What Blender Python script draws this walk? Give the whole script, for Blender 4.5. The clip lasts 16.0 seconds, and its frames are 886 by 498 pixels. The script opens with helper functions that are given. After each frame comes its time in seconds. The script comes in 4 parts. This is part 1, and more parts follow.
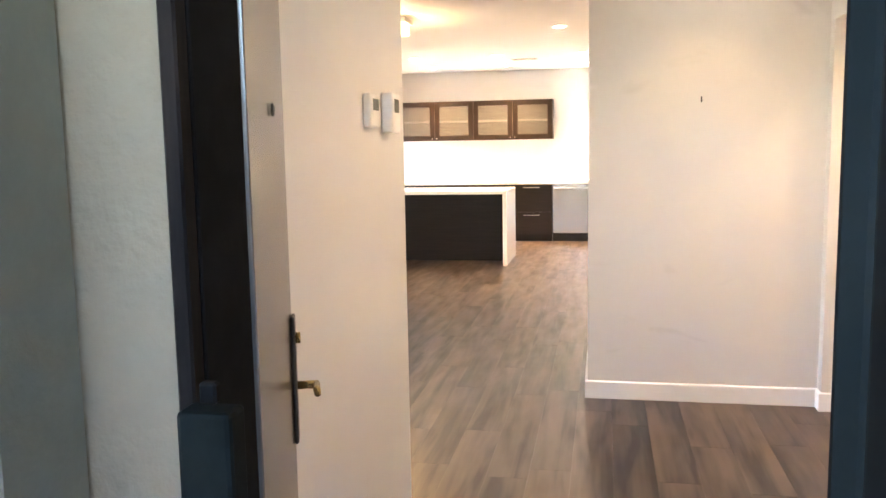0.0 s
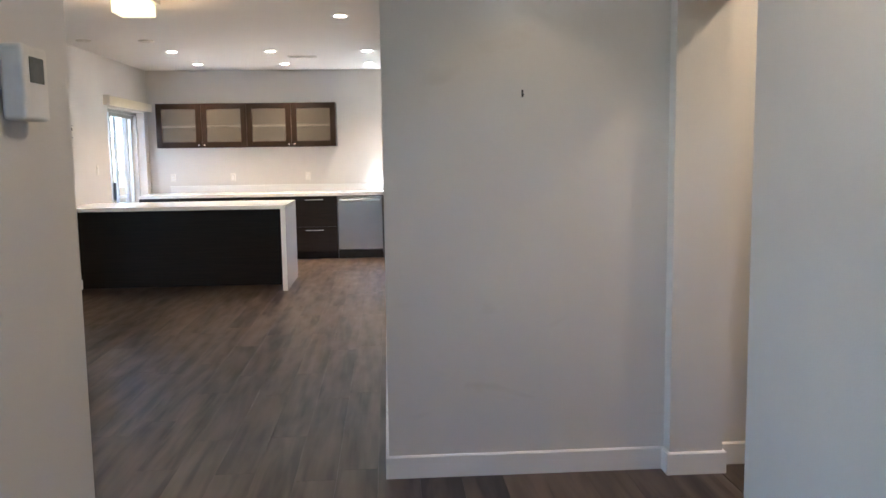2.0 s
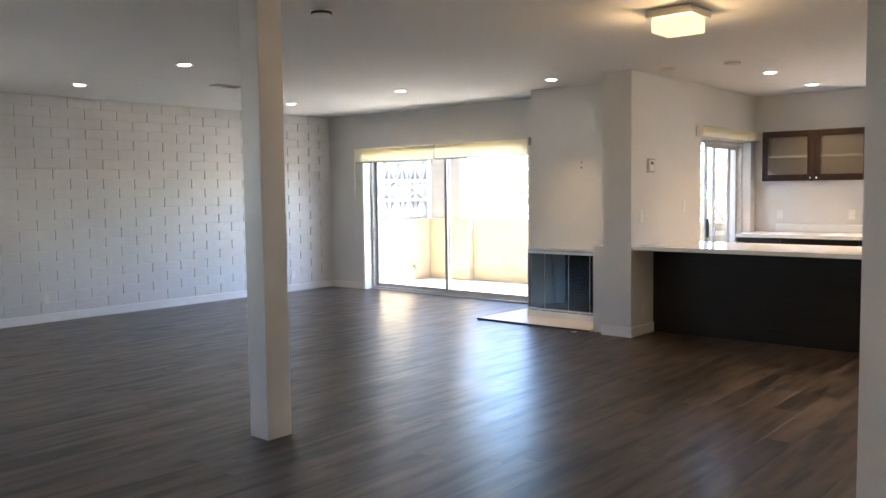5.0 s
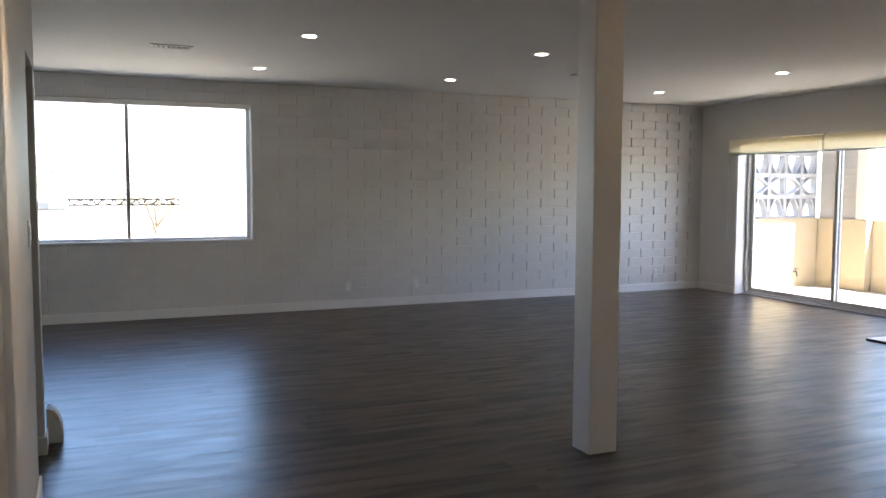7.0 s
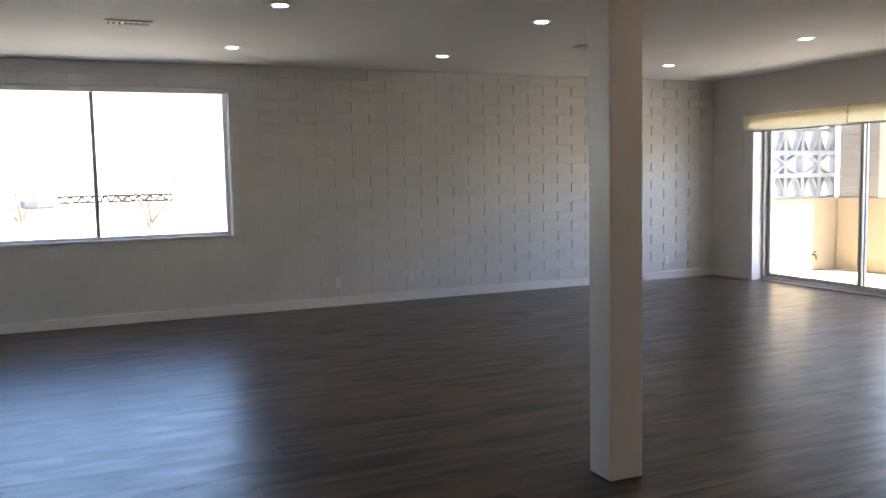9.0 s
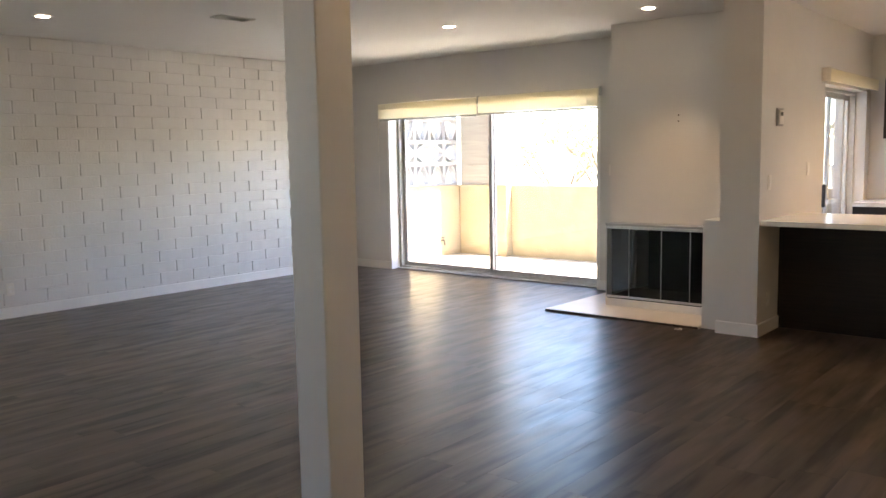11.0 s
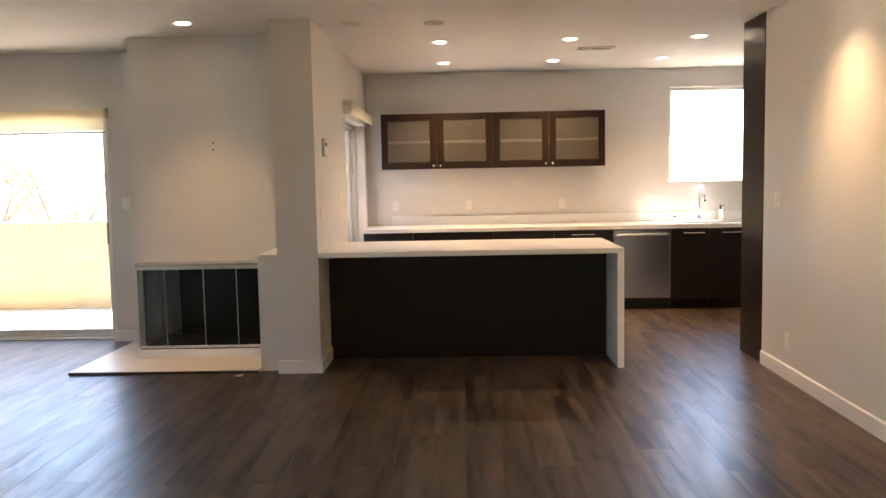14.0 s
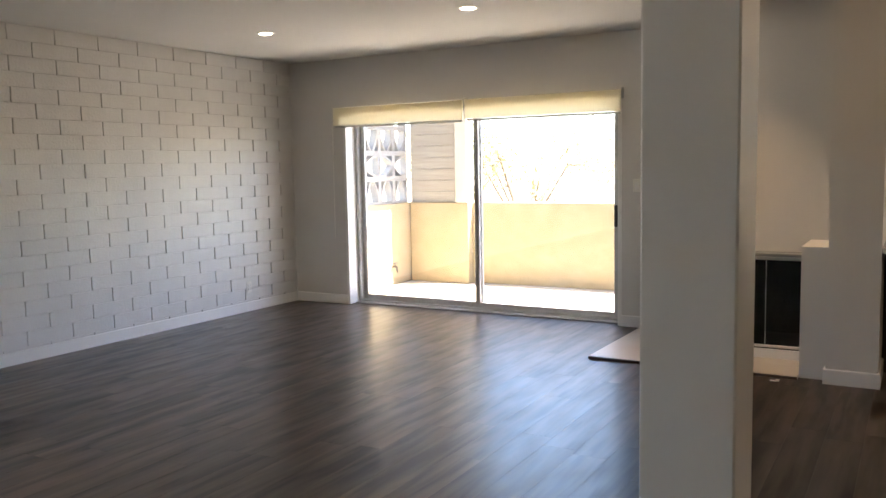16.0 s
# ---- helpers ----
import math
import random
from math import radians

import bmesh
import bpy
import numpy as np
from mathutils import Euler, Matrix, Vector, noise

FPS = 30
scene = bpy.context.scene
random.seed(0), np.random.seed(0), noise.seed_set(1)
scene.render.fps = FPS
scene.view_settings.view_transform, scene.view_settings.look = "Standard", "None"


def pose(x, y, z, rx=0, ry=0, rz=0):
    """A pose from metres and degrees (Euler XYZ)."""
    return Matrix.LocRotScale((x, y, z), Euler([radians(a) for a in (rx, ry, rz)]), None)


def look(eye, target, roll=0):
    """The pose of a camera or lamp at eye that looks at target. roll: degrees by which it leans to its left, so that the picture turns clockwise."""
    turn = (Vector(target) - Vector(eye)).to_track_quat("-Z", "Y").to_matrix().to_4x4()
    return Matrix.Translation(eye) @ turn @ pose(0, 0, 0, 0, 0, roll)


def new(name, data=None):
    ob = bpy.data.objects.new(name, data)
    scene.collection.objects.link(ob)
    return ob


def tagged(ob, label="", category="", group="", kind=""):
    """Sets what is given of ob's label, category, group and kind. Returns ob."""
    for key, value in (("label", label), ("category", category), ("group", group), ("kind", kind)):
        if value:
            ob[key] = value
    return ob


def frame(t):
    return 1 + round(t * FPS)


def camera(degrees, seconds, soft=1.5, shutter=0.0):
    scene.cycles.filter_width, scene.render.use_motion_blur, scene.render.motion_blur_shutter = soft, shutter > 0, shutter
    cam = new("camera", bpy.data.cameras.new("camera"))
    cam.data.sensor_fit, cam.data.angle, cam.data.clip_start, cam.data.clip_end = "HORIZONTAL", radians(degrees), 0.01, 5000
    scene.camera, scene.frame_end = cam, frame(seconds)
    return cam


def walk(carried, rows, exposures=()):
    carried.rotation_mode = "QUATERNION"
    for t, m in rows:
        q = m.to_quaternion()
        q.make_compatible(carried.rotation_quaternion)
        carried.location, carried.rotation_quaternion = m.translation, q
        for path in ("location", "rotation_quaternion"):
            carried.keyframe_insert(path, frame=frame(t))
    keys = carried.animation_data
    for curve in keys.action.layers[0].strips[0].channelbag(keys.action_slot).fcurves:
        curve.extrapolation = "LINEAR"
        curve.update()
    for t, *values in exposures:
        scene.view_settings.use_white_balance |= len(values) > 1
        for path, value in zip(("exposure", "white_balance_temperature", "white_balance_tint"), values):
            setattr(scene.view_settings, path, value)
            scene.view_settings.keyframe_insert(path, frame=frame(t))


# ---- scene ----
cam = camera(56.2, 16.0)
PATH = [
    (0, (3.392, -9.796, 1.421), (3.013, -7.847, 1.179), -1.0),
    (0.5, (3.305, -9.531, 1.413), (3.212, -7.549, 1.16), -1.0),
    (1, (3.292, -9.214, 1.409), (3.341, -7.232, 1.146), -0.9),
    (1.5, (3.301, -8.935, 1.398), (3.409, -6.953, 1.151), -0.6),
    (2, (3.328, -8.65, 1.408), (3.458, -6.667, 1.179), -0.8),
    (2.5, (3.42, -8.404, 1.443), (3.428, -6.416, 1.229), -1.0),
    (3, (3.539, -8.192, 1.455), (3.423, -6.205, 1.263), -1.4),
    (3.5, (3.637, -7.932, 1.442), (3.232, -5.981, 1.272), -1.0),
    (4, (3.788, -7.729, 1.445), (3.03, -5.885, 1.284), -0.2),
    (4.5, (3.886, -7.545, 1.467), (2.832, -5.853, 1.304), 0.1),
    (5, (3.837, -7.337, 1.463), (2.544, -5.818, 1.323), -0.7),
    (5.2, (3.832, -7.247, 1.462), (2.442, -5.815, 1.333), -1.0),
    (7.3, (3.592, -6.814, 1.457), (1.737, -6.08, 1.311), 0.1),
    (7.5, (3.552, -6.781, 1.457), (1.684, -6.08, 1.314), -0.1),
    (8, (3.366, -6.684, 1.421), (1.493, -6.001, 1.256), -0.4),
    (10.3, (2.453, -6.434, 1.433), (0.881, -5.214, 1.234), -1.0),
    (10.5, (2.329, -6.428, 1.433), (0.828, -5.122, 1.229), -0.7),
    (11, (2.162, -6.367, 1.434), (0.893, -4.838, 1.211), -1.0),
    (11.5, (2.047, -6.347, 1.454), (1.052, -4.629, 1.208), -1.4),
    (12, (1.827, -6.307, 1.425), (1.102, -4.458, 1.19), -1.4),
    (12.5, (1.628, -6.224, 1.449), (1.145, -4.295, 1.236), -2.4),
    (13, (1.424, -6.221, 1.455), (1.209, -4.244, 1.241), -3.2),
    (13.5, (1.254, -6.179, 1.453), (1.202, -4.192, 1.239), -2.8),
    (14, (1.08, -6.087, 1.454), (1.03, -4.095, 1.278), -1.1),
    (14.5, (0.886, -6.048, 1.471), (0.647, -4.067, 1.332), -0.1),
    (15, (0.625, -5.994, 1.479), (0.099, -4.07, 1.333), -1.9),
    (15.5, (0.37, -5.97, 1.48), (-0.405, -4.136, 1.293), -2.1),
    (16, (0.19, -5.827, 1.459), (-0.802, -4.102, 1.261), -1.1),
]
walk(cam, [(t, look(eye, target, roll)) for t, eye, target, roll in PATH],
     exposures=[(0.0, 5.95, 6500, 14), (0.5, 5.5, 6050, 12), (1.0, 4.95, 5650, 10), (1.5, 4.55, 5350, 9), (2.5, 4.45, 5250, 9), (3.5, 4.2, 5450, 9), (5.2, 4.0, 5750, 10), (7.3, 3.35, 6000, 12), (8.2, 3.35, 6000, 12),
                (10.3, 3.6, 6400, 13), (11.0, 3.9, 6500, 13), (12.5, 3.93, 6850, 15), (14.0, 4.0, 6850, 15), (15.0, 3.88, 6700, 14), (16.0, 3.6, 6600, 13)])

# ---- world, sun, exposure ----
world = bpy.data.worlds.new("sky")
scene.world = world
world.use_nodes = True
wn, wl = world.node_tree.nodes, world.node_tree.links
sky = wn.new("ShaderNodeTexSky")
sky.sky_type, sky.sun_disc = "NISHITA", False
SUN_UP, SUN_TURN = radians(60), radians(65)     # above the horizon; from +y towards +x
sky.sun_elevation, sky.sun_rotation = SUN_UP, SUN_TURN
wl.new(sky.outputs["Color"], wn["Background"].inputs["Color"])
wn["Background"].inputs["Strength"].default_value = 0.15
sun = new("sun", bpy.data.lights.new("sun", "SUN"))
sun.data.energy, sun.data.angle, sun.data.color = 5.0, radians(0.5), (1.0, 0.95, 0.86)
to_sun = Vector((math.sin(SUN_TURN) * math.cos(SUN_UP), math.cos(SUN_TURN) * math.cos(SUN_UP), math.sin(SUN_UP)))
sun.matrix_world = look(to_sun * 30, (0, 0, 0))


# ---- materials ----
def mat(name, color, rough=0.6, metal=0.0, spec=0.5):
    m = bpy.data.materials.new(name)
    m.use_nodes = True
    b = m.node_tree.nodes["Principled BSDF"]
    b.inputs["Base Color"].default_value = (*color, 1)
    b.inputs["Roughness"].default_value = rough
    b.inputs["Metallic"].default_value = metal
    b.inputs["Specular IOR Level"].default_value = spec
    return m


def node(m, kind, **inputs):
    n = m.node_tree.nodes.new(kind)
    for key, value in inputs.items():
        n.inputs[key.replace("_", " ")].default_value = value
    return n


def link(m, a, b):
    m.node_tree.links.new(a, b)


def coords(m, scale=(1, 1, 1)):
    """World-sized coordinates: the object's own, in metres."""
    tc, mp = node(m, "ShaderNodeNewGeometry"), node(m, "ShaderNodeMapping")
    mp.inputs["Scale"].default_value = scale
    link(m, tc.outputs["Position"], mp.inputs["Vector"])
    return mp.outputs["Vector"]


def mottled(m, base, other, scale=(1, 1, 1), size=3.0, detail=6.0, low=0.4, high=0.6, bump=0.0, bump_size=None, rough=None, bump_scale=None):
    """Vary base colour between two tones by noise, with a fine relief."""
    b = m.node_tree.nodes["Principled BSDF"]
    v = coords(m, scale)
    n = node(m, "ShaderNodeTexNoise", Scale=size, Detail=detail, Roughness=0.6)
    link(m, v, n.inputs["Vector"])
    r = node(m, "ShaderNodeValToRGB")
    r.color_ramp.elements[0].position, r.color_ramp.elements[1].position = low, high
    r.color_ramp.elements[0].color, r.color_ramp.elements[1].color = (*base, 1), (*other, 1)
    link(m, n.outputs["Fac"], r.inputs["Fac"])
    link(m, r.outputs["Color"], b.inputs["Base Color"])
    if rough:
        rr = node(m, "ShaderNodeMapRange", To_Min=rough[0], To_Max=rough[1])
        link(m, n.outputs["Fac"], rr.inputs["Value"])
        link(m, rr.outputs["Result"], b.inputs["Roughness"])
    if bump:
        n2 = node(m, "ShaderNodeTexNoise", Scale=bump_size or size * 8, Detail=4.0)
        link(m, coords(m, bump_scale or scale), n2.inputs["Vector"])
        bp = node(m, "ShaderNodeBump", Strength=bump, Distance=0.01)
        link(m, n2.outputs["Fac"], bp.inputs["Height"])
        link(m, bp.outputs["Normal"], b.inputs["Normal"])
    return m, r, n


def glassy(name, tint=(1, 1, 1), rough=0.0):
    """A pane: clear, with a mirror sheen that grows towards grazing."""
    m = bpy.data.materials.new(name)
    m.use_nodes = True
    m.node_tree.nodes.remove(m.node_tree.nodes["Principled BSDF"])
    out = m.node_tree.nodes["Material Output"]
    t, g, f, x = (node(m, k) for k in ("ShaderNodeBsdfTransparent", "ShaderNodeBsdfGlossy", "ShaderNodeLayerWeight", "ShaderNodeMixShader"))
    t.inputs["Color"].default_value = (*tint, 1)
    g.inputs["Roughness"].default_value = rough
    f.inputs["Blend"].default_value = 0.5
    p, q = node(m, "ShaderNodeMath"), node(m, "ShaderNodeMapRange", To_Min=0.04, To_Max=0.75)
    p.operation = "POWER"
    p.inputs[1].default_value = 4.0
    link(m, f.outputs["Facing"], p.inputs[0])
    link(m, p.outputs["Value"], q.inputs["Value"])
    link(m, q.outputs["Result"], x.inputs["Fac"])
    link(m, t.outputs["BSDF"], x.inputs[1])
    link(m, g.outputs["BSDF"], x.inputs[2])
    link(m, x.outputs["Shader"], out.inputs["Surface"])
    return m


def glow(name, color, strength):
    m = bpy.data.materials.new(name)
    m.use_nodes = True
    b = m.node_tree.nodes["Principled BSDF"]
    b.inputs["Base Color"].default_value = (*color, 1)
    b.inputs["Emission Color"].default_value = (*color, 1)
    b.inputs["Emission Strength"].default_value = strength
    return m


PAINT = mottled(mat("wall_paint", (0.66, 0.64, 0.61), 0.55, spec=0.3), (0.64, 0.62, 0.59), (0.68, 0.665, 0.635), size=1.3, low=0.3, high=0.7, bump=0.12, bump_size=140)[0]
CEIL = mottled(mat("ceiling_paint", (0.74, 0.73, 0.71), 0.8, spec=0.2), (0.73, 0.72, 0.70), (0.76, 0.75, 0.73), size=0.8, low=0.3, high=0.7, bump=0.1, bump_size=90)[0]
TRIM = mottled(mat("trim_paint", (0.78, 0.77, 0.75), 0.35), (0.76, 0.75, 0.73), (0.80, 0.79, 0.77), size=2, bump=0.04, bump_size=60)[0]
BLOCK = mottled(mat("block_paint", (0.7, 0.69, 0.67), 0.5), (0.62, 0.61, 0.59), (0.70, 0.69, 0.67), size=2.2, low=0.3, high=0.75, bump=0.35, bump_size=55)[0]
QUARTZ = mottled(mat("quartz", (0.8, 0.79, 0.77), 0.14), (0.785, 0.78, 0.765), (0.81, 0.805, 0.79), size=40, low=0.35, high=0.6)[0]
STEEL = mottled(mat("brushed_steel", (0.6, 0.59, 0.57), 0.3, 1.0), (0.56, 0.55, 0.53), (0.64, 0.63, 0.61), scale=(90, 90, 1), size=5, rough=(0.26, 0.40))[0]
CHROME = mat("chrome", (0.75, 0.75, 0.75), 0.12, 1.0)
ALU = mottled(mat("anodised_aluminium", (0.5, 0.5, 0.49), 0.35, 0.9), (0.46, 0.46, 0.45), (0.54, 0.54, 0.53), size=20)[0]
PALEALU = mottled(mat("pale_satin_aluminium", (0.5, 0.5, 0.49), 0.4, 0.25), (0.50, 0.50, 0.49), (0.56, 0.56, 0.55), size=20)[0]
BRASS = mat("brass", (0.55, 0.40, 0.16), 0.25, 1.0)
BLACK = mottled(mat("black_metal", (0.015, 0.014, 0.013), 0.4), (0.012, 0.011, 0.010), (0.02, 0.019, 0.018), size=14)[0]
SOOT = mottled(mat("sooty_brick", (0.02, 0.02, 0.02), 0.9), (0.005, 0.005, 0.0055), (0.016, 0.016, 0.0155), size=9, bump=0.6, bump_size=25)[0]
JET = mottled(mat("matt_black_paint", (0.008, 0.0075, 0.007), 0.85, spec=0.05), (0.003, 0.0028, 0.0025), (0.006, 0.0057, 0.0054), size=14)[0]
PLASTIC = mottled(mat("white_plastic", (0.75, 0.73, 0.68), 0.4), (0.73, 0.71, 0.66), (0.77, 0.75, 0.70), size=30)[0]
GREYPL = mottled(mat("grey_screen", (0.12, 0.13, 0.12), 0.25), (0.10, 0.11, 0.10), (0.14, 0.15, 0.14), size=30)[0]
STUCCO = mottled(mat("tan_stucco", (0.52, 0.44, 0.32), 0.9), (0.385, 0.31, 0.19), (0.445, 0.36, 0.235), size=5, low=0.3, high=0.7, bump=0.5, bump_size=70)[0]
SCREEN = mottled(mat("grey_concrete", (0.36, 0.35, 0.34), 0.85), (0.32, 0.31, 0.30), (0.40, 0.39, 0.38), size=9, bump=0.4, bump_size=60)[0]
SIDING = mottled(mat("grey_siding", (0.36, 0.33, 0.28), 0.7), (0.33, 0.30, 0.26), (0.40, 0.37, 0.32), scale=(0.4, 0.4, 8), size=5, bump=0.2)[0]
DECK = mottled(mat("deck_coating", (0.42, 0.38, 0.32), 0.8), (0.38, 0.34, 0.28), (0.47, 0.43, 0.37), size=4, bump=0.3, bump_size=80)[0]
TILE = mottled(mat("hearth_tile", (0.66, 0.60, 0.52), 0.3), (0.63, 0.57, 0.49), (0.69, 0.63, 0.55), size=3, low=0.3, high=0.7)[0]
BLIND = mottled(mat("cream_fabric", (0.72, 0.66, 0.52), 0.8), (0.76, 0.72, 0.60), (0.81, 0.77, 0.66), scale=(1, 1, 30), size=18, bump=0.2)[0]
GREEN = mottled(mat("leaf", (0.20, 0.19, 0.07), 0.5), (0.16, 0.16, 0.055), (0.26, 0.23, 0.09), size=3)[0]
BARK = mottled(mat("bark", (0.16, 0.12, 0.08), 0.9), (0.11, 0.08, 0.05), (0.2, 0.15, 0.1), scale=(3, 3, 1), size=6, bump=0.6)[0]
GROUND = mottled(mat("dry_ground", (0.28, 0.24, 0.18), 0.95), (0.22, 0.19, 0.14), (0.32, 0.28, 0.21), size=0.2, detail=9)[0]
HOUSE = mottled(mat("pale_stucco", (0.6, 0.56, 0.48), 0.9), (0.56, 0.52, 0.44), (0.63, 0.59, 0.51), size=0.8, bump=0.3, bump_size=40)[0]
ROOF = mottled(mat("roof_felt", (0.4, 0.37, 0.33), 0.9), (0.36, 0.33, 0.29), (0.44, 0.41, 0.37), size=2)[0]
SAGE = mottled(mat("grey_green_paint", (0.125, 0.118, 0.085), 0.5), (0.11, 0.104, 0.075), (0.14, 0.132, 0.096), size=3, bump=0.1, bump_size=60)[0]
CASING = mottled(mat("weathered_dark_casing", (0.007, 0.005, 0.004), 0.8, spec=0.08), (0.004, 0.003, 0.0024), (0.013, 0.009, 0.007), scale=(1, 1, 0.1), size=30)[0]
BOTTLE = mottled(mat("dark_green_metal", (0.003, 0.0042, 0.0037), 0.8, spec=0.06), (0.002, 0.003, 0.0026), (0.005, 0.0065, 0.0058), size=12)[0]
DWSTEEL = mottled(mat("dishwasher_steel", (0.62, 0.61, 0.59), 0.25, 1.0), (0.58, 0.57, 0.555), (0.67, 0.66, 0.64), scale=(90, 90, 1), size=5, rough=(0.2, 0.3))[0]
SLATE = mottled(mat("dark_grey_green_paint", (0.006, 0.0078, 0.0076), 0.8, spec=0.05), (0.005, 0.0065, 0.0063), (0.007, 0.009, 0.0088), size=6, bump=0.1, bump_size=60)[0]
UMBER = mottled(mat("brown_frame_paint", (0.05, 0.038, 0.03), 0.4), (0.04, 0.03, 0.024), (0.06, 0.046, 0.037), size=4)[0]
ENTRY = mottled(mat("taupe_stucco", (0.135, 0.112, 0.082), 0.9), (0.125, 0.097, 0.062), (0.155, 0.12, 0.078), size=3, bump=0.3, bump_size=60)[0]
DOORPAINT = mottled(mat("charcoal_door_paint", (0.09, 0.085, 0.08), 0.25), (0.08, 0.075, 0.07), (0.10, 0.095, 0.09), size=2, bump=0.05, bump_size=40)[0]
VENTMAT = mottled(mat("vent_metal", (0.55, 0.53, 0.48), 0.5), (0.56, 0.54, 0.49), (0.66, 0.64, 0.59), size=12)[0]
UMBCLOTH = mottled(mat("grey_canopy_cloth", (0.045, 0.047, 0.045), 0.9), (0.075, 0.078, 0.075), (0.095, 0.098, 0.095), size=6)[0]
HOOD = mottled(mat("grey_hood_metal", (0.33, 0.33, 0.32), 0.45, 0.5), (0.30, 0.30, 0.29), (0.36, 0.36, 0.35), size=9)[0]
CABBACK = mottled(mat("cabinet_back", (0.22, 0.20, 0.17), 0.6), (0.205, 0.185, 0.155), (0.235, 0.215, 0.185), size=6)[0]
PANE = glassy("window_glass")
FIREGLASS = glassy("fireplace_glass", (0.68, 0.71, 0.72))
BULB = glow("downlight_lens", (1.0, 0.86, 0.66), 3.0)
SHADE = glow("opal_shade", (1.0, 0.74, 0.32), 0.10)

# espresso laminate, grain lying flat
ESPRESSO, _r, _n = mottled(mat("espresso_laminate", (0.02, 0.013, 0.01), 0.35, spec=0.35), (0.007, 0.0048, 0.004), (0.021, 0.0135, 0.010), scale=(1.2, 1.2, 40), size=2.5, low=0.3, high=0.75, rough=(0.28, 0.42))
ESPRESSO_UP = mottled(mat("espresso_upright", (0.02, 0.013, 0.01), 0.3, spec=0.22), (0.009, 0.0055, 0.004), (0.026, 0.0155, 0.0105), scale=(40, 40, 1.2), size=2.5, low=0.3, high=0.75, rough=(0.25, 0.4))[0]

# the blinds' cloth lets some daylight through
_tr, _mx = node(BLIND, "ShaderNodeBsdfTranslucent"), node(BLIND, "ShaderNodeMixShader")
_tr.inputs["Color"].default_value, _mx.inputs["Fac"].default_value = (0.93, 0.89, 0.76, 1), 0.72
link(BLIND, BLIND.node_tree.nodes["Principled BSDF"].outputs["BSDF"], _mx.inputs[1])
link(BLIND, _tr.outputs["BSDF"], _mx.inputs[2])
link(BLIND, _mx.outputs["Shader"], BLIND.node_tree.nodes["Material Output"].inputs["Surface"])

# frosted cabinet glass
FROST = bpy.data.materials.new("frosted_glass")
FROST.use_nodes = True
_b = FROST.node_tree.nodes["Principled BSDF"]
_b.inputs["Base Color"].default_value, _b.inputs["Roughness"].default_value = (0.10, 0.091, 0.076, 1), 0.3
_t, _x = node(FROST, "ShaderNodeBsdfTransparent"), node(FROST, "ShaderNodeMixShader")
_x.inputs["Fac"].default_value = 0.52
link(FROST, _t.outputs["BSDF"], _x.inputs[1])
link(FROST, _b.outputs["BSDF"], _x.inputs[2])
link(FROST, _x.outputs["Shader"], FROST.node_tree.nodes["Material Output"].inputs["Surface"])


